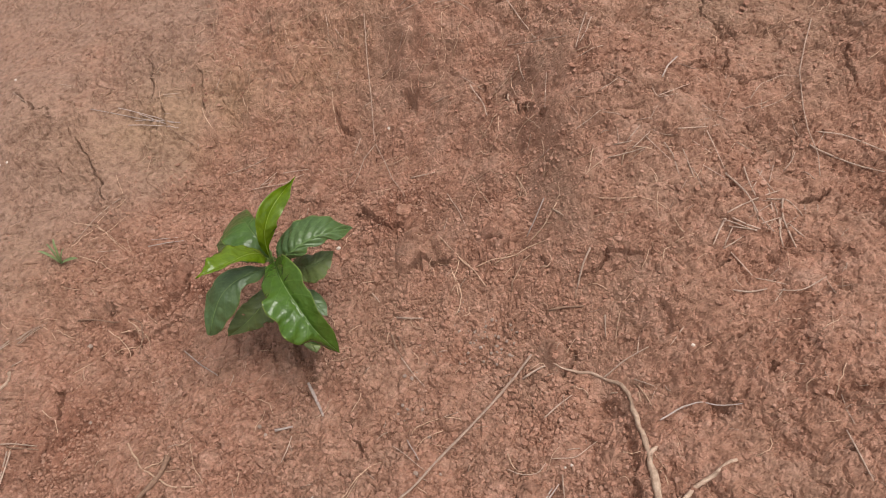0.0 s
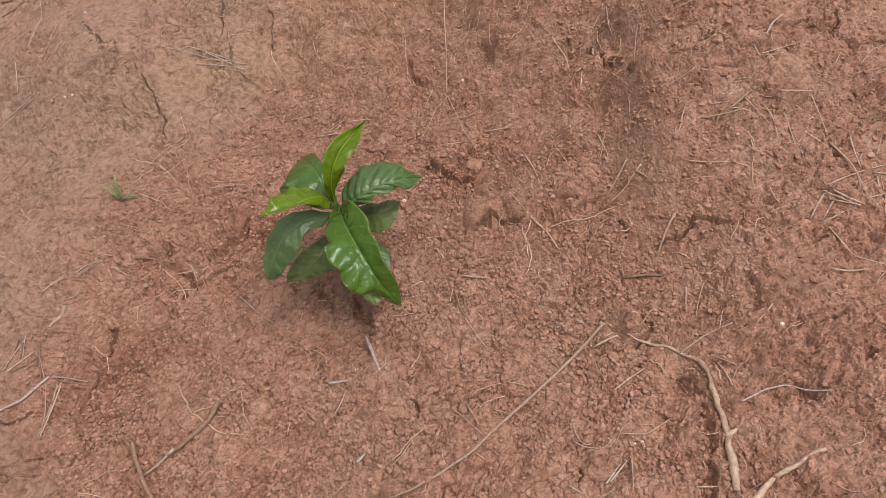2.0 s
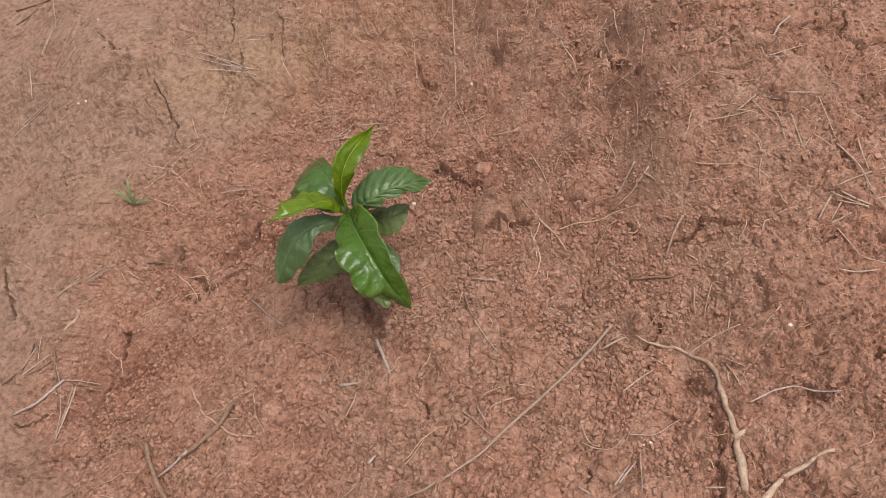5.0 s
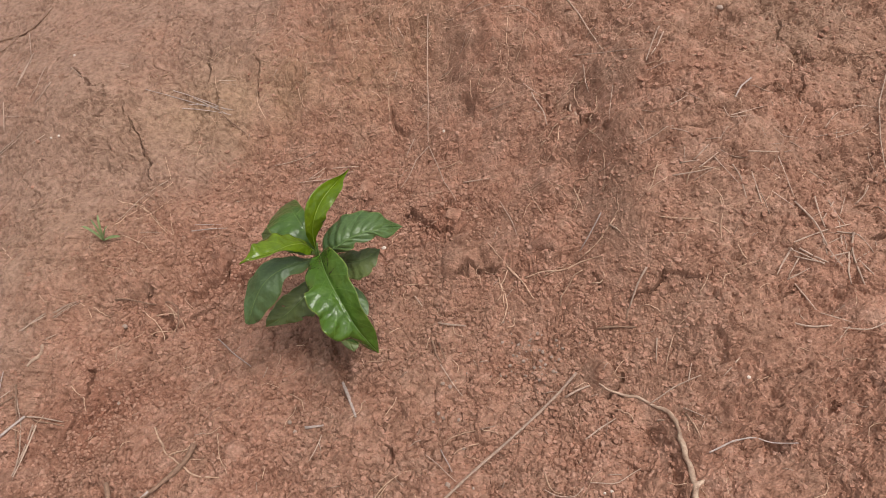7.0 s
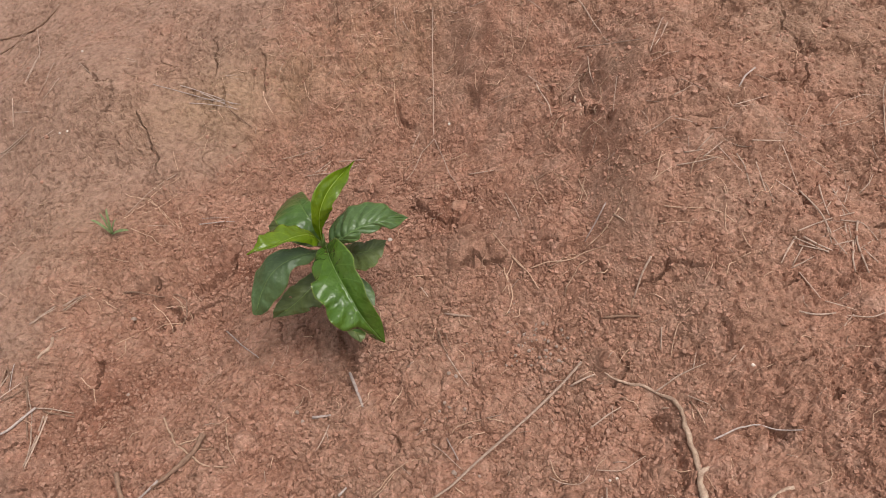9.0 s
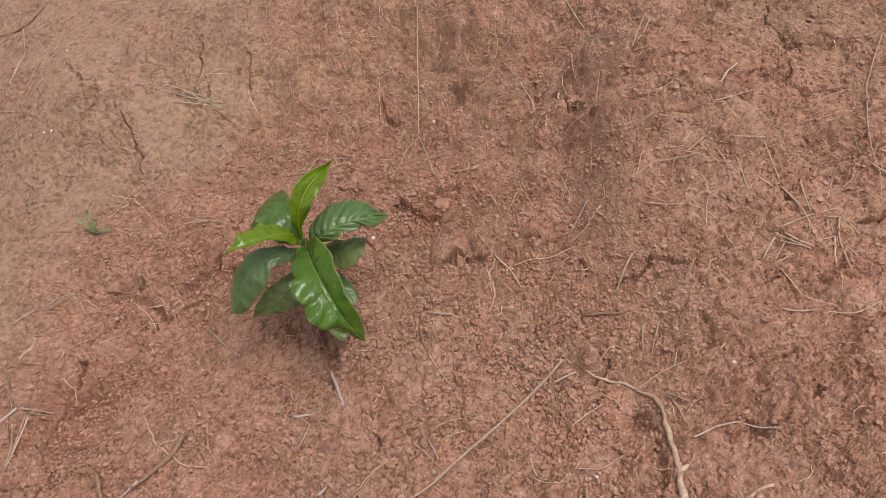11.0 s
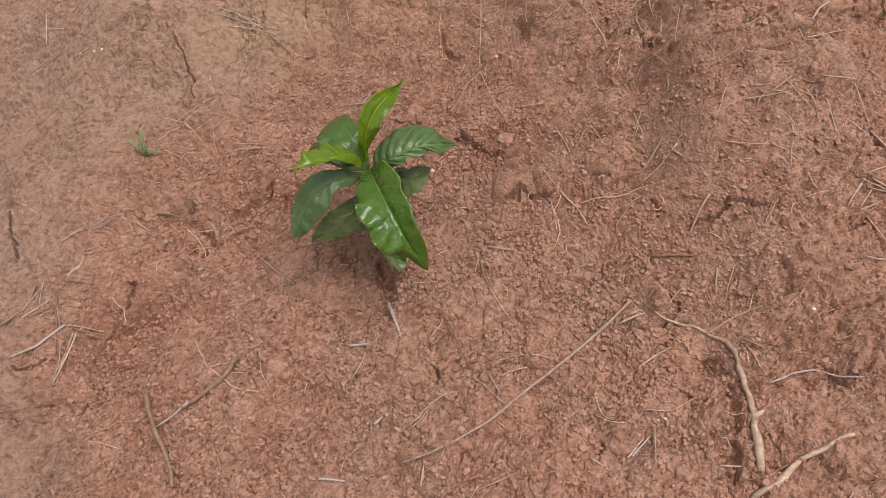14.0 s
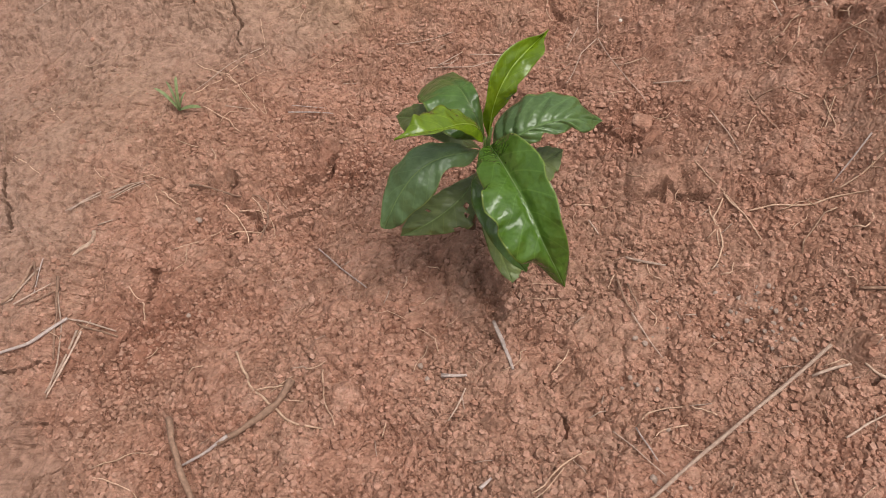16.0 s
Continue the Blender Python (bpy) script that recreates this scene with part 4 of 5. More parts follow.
def crumb_weight(x, y):
    crust, crumb = masks(x, y)
    return np.clip(0.25 + 0.75 * crumb - 0.12 * crust, 0.01, 1)


def terrace_weight(x, y):
    crust, crumb = masks(x, y)
    drift = sig((fbm(x, y, 0.04, 49, 3) - 0.05) / 0.08)
    return np.clip((1 - crust - 0.7 * crumb) * (0.12 + 0.88 * drift), 0.01, 1)


def packed_weight(x, y):
    """Drifts of packed crumbs, thinning out towards the clods and the crust."""
    crust, crumb = masks(x, y)
    thin = sig((fbm(x, y, 0.035, 49, 3) + 0.15) / 0.10)
    return np.clip(1.15 * crumb * (0.3 + 0.7 * thin) + 0.02 * (1 - crust) * thin - 0.12, 0, 1) * (1 - bald(x, y))


crumbs("soil_crumbs", 20000, 0.0009, 0.0028, packed_weight, CRUMB, "loose packed reddish crumbs of dry clay soil", 3, 20, 0.0039)
crumbs("terrace_crumbs", 9000, 0.0010, 0.0034, terrace_weight, CRUMB, "scattered crumbs of dry clay soil on rough ground", 14, 20)
crumbs("soil_grit", 18000, 0.0007, 0.0017, crumb_weight, CRUMB, "fine reddish grit of dry clay soil", 4, 8)


# ---- straws, twigs and roots lying on the soil ----
KINDS = {
    "straw": (STRAW, "straw", "dry pale straw lying on red soil", "straw", "dry straws on the soil"),
    "greystraw": (STRAW_GREY, "straw", "weathered greyish straw lying on red soil", "straw", "dry straws on the soil"),
    "stalk": (STRAW, "grass_stalk", "long dry grass stalk lying on red soil", "stalk", ""),
    "chip": (STRAW_GREY, "straw_chip", "short flat chip of dry straw on soil", "straw", "dry straws on the soil"),
    "twig": (TWIG, "twig", "thin dry brown twig lying on soil", "twig", "twigs on the soil"),
    "root": (ROOT, "root", "bare pale brown root lying across the soil", "root", "bare roots on the soil"),
    "rootlet": (ROOT_FINE, "rootlet", "thin pale winding rootlet on red soil", "root", "thin rootlets on the soil"),
}


def cover(x, y):
    """The ground with its packed crumbs."""
    return land(x, y) + 0.0020 * packed_weight(x, y)


def strand(kind, way, radius):
    """A rod that follows the ground along way; stiff ones bridge the hollows."""
    mat, name, label, category, group = KINDS[kind]
    P = np.array(way, float)
    seg = np.hypot(*np.diff(P, axis=0).T)
    at = np.r_[0, np.cumsum(seg)]
    n = max(4, int(at[-1] / 0.004))
    u = np.linspace(0, at[-1], n)
    # rounded corners
    q = np.stack([np.interp(u, at, P[:, k]) for k in (0, 1)], 1)
    for _ in range(0 if len(P) == 2 else 3 if "root" in kind else 1):
        q[1:-1] = 0.25 * q[:-2] + 0.5 * q[1:-1] + 0.25 * q[2:]
    seed = int(abs(P[0, 0] * 7919 + P[0, 1] * 104729) * 1000) % 9973
    rng = np.random.default_rng(seed)
    wild = {"rootlet": 0.0011, "root": 0.0011, "twig": 0.0006}.get(kind, 0.0002)
    q = q + wild * np.stack([vnoise(u / 0.009, u * 0 + seed, 7), vnoise(u / 0.009, u * 0 + seed, 8)], 1)
    ground_z = cover(q[:, 0], q[:, 1])
    z = ground_z.copy()
    if kind in ("rootlet", "root"):
        for _ in range(2 if kind == "rootlet" else 6):
            z[1:-1] = 0.25 * z[:-2] + 0.5 * z[1:-1] + 0.25 * z[2:]
        z = np.maximum(z, ground_z - 0.0006)
    else:
        # stiff: a gentle bow resting on the high spots
        a = u / u[-1] - 0.5
        z = np.polyval(np.polyfit(a, ground_z, 3 if u[-1] > 0.12 else 2 if u[-1] > 0.05 else 1), a)
        z = z + max(0.0, float(np.percentile(ground_z - z, 97 if kind == "stalk" else 93)))
    for _ in range(3):
        z[1:-1] = 0.25 * z[:-2] + 0.5 * z[1:-1] + 0.25 * z[2:]
    if hasattr(radius, "__len__"):
        r = 0.72 * np.interp(u, at, radius)
    else:
        r = radius * (0.8 if "straw" in kind else 1.0) * (1 - 0.35 * np.linspace(0, 1, n) ** 3)
    r = r * (1 + (0.3 if kind in ("root", "twig") else 0.2) * vnoise(u / 0.010, u * 0 + 0.5, seed))
    bm = bmesh.new()
    tube(bm, np.column_stack([q, z + 0.3 * r]), r, 5 if kind == "rootlet" else 7)
    if kind in ("straw", "greystraw", "stalk"):  # hollow stems lie pressed flat
        for v, c in zip(bm.verts, np.repeat(z + 0.3 * r, 7)):
            v.co.z = c + (v.co.z - c) * 0.65
    if kind == "chip":
        c = Vector((*q.mean(0), z.mean()))
        for v in bm.verts:
            v.co.z = c.z + (v.co.z - c.z) * 0.6
    ob = part(name, bm, mat)
    return tagged(ob, label, category, group)


strand("chip", [(0.036, -0.125), (0.044, -0.145), (0.052, -0.167)], 0.0015)
strand("stalk", [(0.258, -0.149), (0.207, -0.196), (0.160, -0.241), (0.135, -0.266), (0.106, -0.284), (0.087, -0.292), (0.062, -0.297)], 0.0013)
strand("twig", [(-0.106, -0.181), (-0.114, -0.201), (-0.130, -0.217), (-0.150, -0.233)], 0.0026)
strand("greystraw", [(-0.144, -0.227), (-0.158, -0.238), (-0.174, -0.246)], 0.0017)
strand("rootlet", [(-0.244, -0.254), (-0.229, -0.256), (-0.213, -0.262), (-0.204, -0.267)], 0.0005)
strand("rootlet", [(-0.244, -0.249), (-0.230, -0.241), (-0.220, -0.235), (-0.201, -0.236)], 0.0005)
strand("rootlet", [(-0.209, -0.273), (-0.201, -0.265), (-0.190, -0.271)], 0.0005)
strand("rootlet", [(-0.110, -0.197), (-0.096, -0.197)], 0.0005)
strand("twig", [(-0.197, -0.208), (-0.188, -0.226), (-0.176, -0.248), (-0.160, -0.270), (-0.151, -0.284), (-0.142, -0.306)], 0.0024)
strand("rootlet", [(-0.157, -0.151), (-0.149, -0.166), (-0.136, -0.188), (-0.122, -0.197), (-0.105, -0.211), (-0.094, -0.216), (-0.077, -0.216)], 0.0011)
strand("rootlet", [(-0.108, -0.176), (-0.113, -0.181), (-0.121, -0.190)], 0.0005)
strand("rootlet", [(-0.086, -0.165), (-0.083, -0.183), (-0.078, -0.199), (-0.069, -0.215)], 0.0006)
strand("rootlet", [(-0.097, -0.172), (-0.089, -0.169), (-0.085, -0.162)], 0.0005)
strand("greystraw", [(-0.304, -0.129), (-0.314, -0.138), (-0.330, -0.152), (-0.359, -0.161)], 0.0019)
strand("twig", [(-0.298, -0.130), (-0.275, -0.137), (-0.259, -0.141)], 0.0009)
strand("straw", [(-0.324, -0.100), (-0.307, -0.137), (-0.300, -0.167), (-0.299, -0.196)], 0.0009)
strand("straw", [(-0.289, -0.139), (-0.294, -0.168), (-0.298, -0.194)], 0.0012)
strand("straw", [(-0.349, -0.079), (-0.354, -0.096), (-0.358, -0.112)], 0.0012)
strand("straw", [(-0.358, -0.112), (-0.365, -0.116), (-0.375, -0.120)], 0.0009)
strand("twig", [(-0.325, -0.103), (-0.335, -0.112), (-0.351, -0.119)], 0.0008)
strand("greystraw", [(-0.350, -0.067), (-0.346, -0.086), (-0.341, -0.107)], 0.0006)
strand("root", [(-0.318, -0.033), (-0.312, -0.046), (-0.320, -0.054), (-0.326, -0.062)], 0.0019)
strand("straw", [(-0.316, -0.026), (-0.303, -0.022)], 0.0009)
strand("rootlet", [(-0.420, 0.044), (-0.404, 0.036), (-0.388, 0.025)], 0.0005)
strand("straw", [(-0.317, 0.004), (-0.301, 0.017), (-0.282, 0.025)], 0.0006)
strand("straw", [(-0.310, -0.000), (-0.297, 0.013), (-0.285, 0.021)], 0.0006)
strand("straw", [(-0.347, -0.018), (-0.332, -0.008), (-0.319, -0.000)], 0.0009)
strand("rootlet", [(-0.265, -0.092), (-0.258, -0.098), (-0.250, -0.101), (-0.244, -0.121)], 0.0006)
strand("twig", [(-0.247, 0.026), (-0.227, 0.023), (-0.201, 0.016), (-0.181, 0.023), (-0.171, 0.016), (-0.168, -0.004), (-0.171, -0.024)], 0.0009)
strand("rootlet", [(-0.245, -0.041), (-0.221, -0.024), (-0.208, -0.008)], 0.0005)
strand("rootlet", [(-0.235, -0.036), (-0.229, -0.052), (-0.237, -0.065)], 0.0005)
strand("greystraw", [(-0.116, -0.030), (-0.089, -0.065), (-0.065, -0.090)], 0.0010)
strand("greystraw", [(-0.176, 0.129), (-0.153, 0.131), (-0.131, 0.131)], 0.0010)
strand("greystraw", [(-0.175, 0.142), (-0.139, 0.138)], 0.0005)
strand("greystraw", [(-0.267, 0.342), (-0.223, 0.329), (-0.178, 0.317), (-0.146, 0.316)], 0.0009)
strand("greystraw", [(-0.230, 0.342), (-0.179, 0.324), (-0.156, 0.316)], 0.0008)
strand("greystraw", [(-0.214, 0.314), (-0.177, 0.310), (-0.148, 0.308)], 0.0008)
strand("twig", [(-0.171, 0.313), (-0.148, 0.300), (-0.129, 0.289)], 0.0009)
strand("greystraw", [(-0.201, 0.329), (-0.155, 0.309)], 0.0007)
strand("greystraw", [(-0.207, 0.322), (-0.149, 0.317)], 0.0007)
strand("straw", [(-0.466, 0.379), (-0.469, 0.416), (-0.473, 0.455), (-0.480, 0.485)], 0.0008)
strand("straw", [(-0.492, 0.265), (-0.469, 0.279), (-0.442, 0.293)], 0.0008)
strand("straw", [(-0.483, 0.276), (-0.456, 0.278)], 0.0006)
strand("straw", [(-0.413, 0.276), (-0.394, 0.279)], 0.0007)
strand("rootlet", [(-0.270, 0.174), (-0.244, 0.164), (-0.223, 0.146), (-0.203, 0.127)], 0.0005)
strand("rootlet", [(-0.245, 0.170), (-0.237, 0.183), (-0.222, 0.196), (-0.213, 0.207)], 0.0005)
strand("rootlet", [(-0.270, 0.131), (-0.255, 0.150), (-0.244, 0.162)], 0.0005)
strand("rootlet", [(-0.206, 0.256), (-0.194, 0.268), (-0.184, 0.277), (-0.192, 0.287)], 0.0005)
strand("rootlet", [(-0.187, 0.247), (-0.187, 0.265), (-0.184, 0.274)], 0.0005)
strand("rootlet", [(-0.227, 0.243), (-0.222, 0.226), (-0.215, 0.206)], 0.0005)
strand("straw", [(0.117, 0.413), (0.115, 0.373), (0.115, 0.331), (0.117, 0.281), (0.117, 0.234), (0.118, 0.219)], 0.0008)
strand("straw", [(0.118, 0.219), (0.103, 0.197), (0.092, 0.152), (0.086, 0.133)], 0.0007)
strand("straw", [(0.119, 0.216), (0.127, 0.183), (0.137, 0.121), (0.150, 0.086)], 0.0007)
strand("straw", [(0.100, 0.237), (0.096, 0.227), (0.090, 0.212)], 0.0008)
strand("rootlet", [(0.063, 0.322), (0.066, 0.297), (0.068, 0.275), (0.067, 0.259), (0.074, 0.246)], 0.0007)
strand("rootlet", [(0.053, 0.357), (0.050, 0.344)], 0.0006)
strand("rootlet", [(0.005, 0.413), (0.010, 0.382), (0.014, 0.370), (0.033, 0.367), (0.036, 0.354)], 0.0006)
strand("rootlet", [(0.014, 0.375), (0.031, 0.369), (0.052, 0.363), (0.067, 0.365)], 0.0005)
strand("straw", [(0.236, 0.207), (0.247, 0.179), (0.249, 0.167), (0.249, 0.146)], 0.0010)
strand("root", [(0.277, 0.177), (0.278, 0.145), (0.278, 0.128)], 0.0012)
strand("straw", [(0.292, 0.214), (0.291, 0.185), (0.293, 0.166)], 0.0009)
strand("straw", [(0.267, 0.335), (0.294, 0.293), (0.309, 0.253), (0.313, 0.215)], 0.0010)
strand("straw", [(0.285, 0.247), (0.309, 0.203), (0.333, 0.166)], 0.0010)
strand("straw", [(0.312, 0.147), (0.305, 0.112), (0.302, 0.095)], 0.0006)
strand("straw", [(0.364, 0.209), (0.351, 0.176), (0.338, 0.141)], 0.0010)
strand("straw", [(0.365, 0.193), (0.352, 0.162), (0.343, 0.145)], 0.0009)
strand("greystraw", [(0.438, 0.112), (0.423, 0.095), (0.412, 0.075)], 0.0012)
strand("straw", [(0.401, 0.068), (0.402, 0.050), (0.422, 0.051)], 0.0006)
strand("straw", [(0.401, 0.045), (0.440, 0.070)], 0.0006)
strand("straw", [(0.606, 0.174), (0.583, 0.132), (0.565, 0.093), (0.559, 0.056), (0.558, 0.028), (0.563, 0.002), (0.559, -0.023)], 0.0008)
strand("straw", [(0.507, 0.065), (0.521, 0.082), (0.538, 0.088), (0.548, 0.093), (0.564, 0.090)], 0.0006)
strand("straw", [(0.514, 0.052), (0.536, 0.060), (0.556, 0.075)], 0.0006)
strand("straw", [(0.466, 0.044), (0.483, 0.044)], 0.0005)
strand("straw", [(0.499, 0.059), (0.524, 0.060)], 0.0006)
strand("straw", [(0.355, 0.015), (0.371, 0.011)], 0.0009)
strand("straw", [(0.348, 0.004), (0.365, 0.001), (0.382, 0.000)], 0.0009)
strand("straw", [(0.370, 0.003), (0.389, 0.017)], 0.0008)
strand("straw", [(0.366, 0.012), (0.381, 0.025)], 0.0008)
strand("straw", [(0.401, 0.006), (0.407, -0.007), (0.408, -0.030)], 0.0009)
strand("straw", [(0.415, 0.014), (0.449, 0.023)], 0.0009)
strand("straw", [(0.418, -0.001), (0.424, -0.033)], 0.0009)
strand("straw", [(0.436, -0.017), (0.456, -0.030)], 0.0007)
strand("straw", [(0.449, 0.022), (0.459, -0.018)], 0.0007)
strand("rootlet", [(0.334, -0.031), (0.358, -0.039), (0.384, -0.043), (0.396, -0.054), (0.407, -0.074), (0.417, -0.082)], 0.0007)
strand("rootlet", [(0.418, -0.078), (0.407, -0.080), (0.397, -0.084)], 0.0006)
strand("rootlet", [(0.387, -0.019), (0.390, -0.034), (0.386, -0.049), (0.386, -0.062), (0.389, -0.066)], 0.0006)
strand("rootlet", [(0.337, 0.021), (0.332, 0.009), (0.330, -0.002), (0.320, -0.005), (0.315, -0.008)], 0.0006)
strand("rootlet", [(0.329, -0.043), (0.348, -0.046), (0.359, -0.051)], 0.0005)
strand("straw", [(0.458, -0.023), (0.473, -0.047), (0.480, -0.074), (0.490, -0.087)], 0.0012)
strand("straw", [(0.476, -0.020), (0.478, -0.035), (0.482, -0.048)], 0.0009)
strand("straw", [(0.452, -0.062), (0.478, -0.051), (0.511, -0.038)], 0.0009)
strand("straw", [(0.450, -0.066), (0.442, -0.076), (0.434, -0.089)], 0.0012)
strand("straw", [(0.455, -0.069), (0.466, -0.077), (0.478, -0.083)], 0.0013)
strand("straw", [(0.451, -0.074), (0.475, -0.084)], 0.0010)
strand("straw", [(0.479, -0.080), (0.503, -0.068)], 0.0009)
strand("straw", [(0.495, -0.048), (0.517, -0.047), (0.525, -0.060), (0.527, -0.066)], 0.0009)
strand("straw", [(0.511, -0.048), (0.506, -0.066), (0.508, -0.083), (0.512, -0.100)], 0.0013)
strand("straw", [(0.501, -0.070), (0.499, -0.086), (0.501, -0.096)], 0.0012)
strand("straw", [(0.511, -0.075), (0.522, -0.089)], 0.0009)
strand("straw", [(0.491, -0.019), (0.498, -0.030), (0.507, -0.039)], 0.0009)
strand("straw", [(0.518, -0.002), (0.504, -0.028)], 0.0008)
strand("straw", [(0.444, -0.092), (0.464, -0.084)], 0.0008)
strand("straw", [(0.524, -0.064), (0.508, -0.075)], 0.0008)
strand("straw", [(0.476, -0.062), (0.477, -0.078)], 0.0008)
strand("straw", [(0.500, -0.035), (0.500, -0.044)], 0.0009)
strand("straw", [(0.450, -0.096), (0.457, -0.109), (0.465, -0.125)], 0.0008)
strand("straw", [(0.464, -0.128), (0.482, -0.131), (0.494, -0.133)], 0.0007)
strand("straw", [(0.442, -0.135), (0.454, -0.141), (0.470, -0.141)], 0.0012)
strand("straw", [(0.479, -0.140), (0.502, -0.146), (0.525, -0.137)], 0.0009)
strand("straw", [(0.490, -0.137), (0.472, -0.156)], 0.0008)
strand("straw", [(0.323, -0.068), (0.316, -0.077), (0.309, -0.094)], 0.0012)
strand("twig", [(0.309, -0.094), (0.306, -0.102)], 0.0008)
strand("greystraw", [(0.290, 0.004), (0.282, -0.007), (0.271, -0.021)], 0.0009)
strand("root", [(0.296, -0.013), (0.300, -0.019), (0.304, -0.028)], 0.0009)
strand("rootlet", [(0.217, -0.034), (0.233, -0.031), (0.254, -0.037), (0.265, -0.033), (0.278, -0.032), (0.290, -0.038)], 0.0007)
strand("rootlet", [(0.182, 0.017), (0.193, -0.002), (0.203, -0.020), (0.211, -0.030)], 0.0006)
strand("rootlet", [(0.202, -0.020), (0.194, -0.033), (0.196, -0.048), (0.198, -0.060)], 0.0006)
strand("rootlet", [(0.196, -0.047), (0.190, -0.053)], 0.0005)
strand("rootlet", [(0.174, -0.003), (0.187, -0.015), (0.200, -0.020)], 0.0005)
strand("straw", [(0.159, 0.120), (0.186, 0.111)], 0.0010)
strand("straw", [(0.197, 0.072), (0.207, 0.037), (0.211, 0.011)], 0.0006)
strand("rootlet", [(0.094, -0.011), (0.106, -0.009), (0.120, -0.012)], 0.0006)
strand("straw", [(0.106, -0.025), (0.114, -0.038)], 0.0009)
strand("straw", [(0.131, -0.069), (0.147, -0.076), (0.158, -0.079)], 0.0013)
strand("twig", [(0.282, -0.104), (0.299, -0.107), (0.314, -0.112)], 0.0012)
strand("straw", [(0.330, -0.127), (0.328, -0.147)], 0.0010)
strand("rootlet", [(0.297, 0.069), (0.296, 0.044), (0.292, 0.028)], 0.0005)
strand("rootlet", [(0.275, 0.050), (0.272, 0.028), (0.267, 0.024)], 0.0005)
strand("straw", [(0.075, 0.382), (0.084, 0.366)], 0.0008)
strand("straw", [(0.229, 0.230), (0.252, 0.199)], 0.0006)
strand("straw", [(0.190, 0.226), (0.212, 0.215)], 0.0006)
strand("straw", [(0.204, 0.335), (0.224, 0.329), (0.246, 0.304)], 0.0008)
strand("straw", [(0.163, 0.348), (0.177, 0.344), (0.194, 0.339)], 0.0009)
strand("straw", [(0.191, 0.358), (0.174, 0.358), (0.160, 0.359)], 0.0009)
strand("straw", [(0.063, 0.408), (0.066, 0.375)], 0.0006)
strand("rootlet", [(-0.076, 0.501), (-0.101, 0.509), (-0.126, 0.521), (-0.139, 0.515)], 0.0005)
strand("rootlet", [(-0.124, 0.493), (-0.140, 0.489), (-0.153, 0.492)], 0.0005)
strand("rootlet", [(-0.140, 0.489), (-0.136, 0.470), (-0.128, 0.432)], 0.0005)
strand("rootlet", [(-0.075, 0.486), (-0.070, 0.465)], 0.0005)
strand("rootlet", [(-0.063, 0.394), (-0.060, 0.358)], 0.0006)
strand("rootlet", [(-0.106, 0.415), (-0.093, 0.386)], 0.0005)
strand("rootlet", [(-0.078, 0.378), (-0.063, 0.341)], 0.0005)
strand("rootlet", [(-0.117, 0.337), (-0.111, 0.317), (-0.101, 0.300)], 0.0006)
strand("rootlet", [(-0.057, 0.332), (-0.054, 0.318), (-0.052, 0.303)], 0.0006)
strand("rootlet", [(-0.050, 0.500), (-0.037, 0.478), (-0.023, 0.459)], 0.0005)
strand("straw", [(-0.168, 0.356), (-0.147, 0.359)], 0.0006)
strand("straw", [(-0.028, 0.331), (-0.020, 0.335)], 0.0007)
strand("straw", [(-0.488, 0.603), (-0.503, 0.581), (-0.542, 0.547)], 0.0007)
strand("straw", [(-0.514, 0.556), (-0.481, 0.478), (-0.461, 0.432)], 0.0007)
strand("straw", [(-0.467, 0.439), (-0.467, 0.390)], 0.0007)
strand("straw", [(-0.314, 0.390), (-0.300, 0.389)], 0.0006)
strand("twig", [(0.125, -0.088), (0.129, -0.110), (0.134, -0.120)], 0.0009)
strand("twig", [(0.132, -0.092), (0.135, -0.107), (0.138, -0.118)], 0.0007)
strand("straw", [(0.133, -0.120), (0.146, -0.144), (0.154, -0.155)], 0.0008)
strand("chip", [(0.002, -0.171), (0.010, -0.171), (0.020, -0.170)], 0.0015)
strand("straw", [(0.020, -0.182), (0.015, -0.197), (0.010, -0.208)], 0.0008)
strand("rootlet", [(0.066, -0.261), (0.076, -0.252), (0.083, -0.244), (0.091, -0.234), (0.108, -0.226)], 0.0006)
strand("rootlet", [(0.068, -0.266), (0.076, -0.257), (0.085, -0.243)], 0.0005)
strand("chip", [(0.035, -0.256), (0.042, -0.248)], 0.0014)
strand("rootlet", [(0.136, -0.207), (0.139, -0.197), (0.152, -0.194), (0.164, -0.191)], 0.0006)
strand("greystraw", [(0.133, -0.210), (0.138, -0.224), (0.143, -0.237)], 0.0008)
strand("straw", [(0.119, -0.212), (0.131, -0.227), (0.146, -0.248)], 0.0006)
strand("rootlet", [(0.140, -0.264), (0.143, -0.269), (0.147, -0.272)], 0.0006)
thick_root = strand("root", [(0.278, -0.162), (0.293, -0.168), (0.313, -0.175), (0.324, -0.186), (0.336, -0.194), (0.337, -0.212), (0.336, -0.235), (0.337, -0.254), (0.338, -0.272), (0.339, -0.293), (0.337, -0.316)], [0.0013, 0.0017, 0.0020, 0.0023, 0.0026, 0.0027, 0.0029, 0.0032, 0.0040, 0.0047, 0.0043])
knob = max(v.co.z for v in thick_root.data.vertices if abs(v.co.x - 0.338) < 0.006 and abs(v.co.y + 0.270) < 0.004) - 0.0022
bm = bmesh.new()
tube(bm, [(0.3375, -0.2730, knob), (0.3410, -0.2690, knob + 0.0005), (0.3455, -0.2670, knob + 0.0012), (0.3490, -0.2665, knob + 0.0012)], [0.0026, 0.0024, 0.0018, 0.0009], 8)
part("side_root", bm, ROOT, thick_root, "broken stub of a side root")
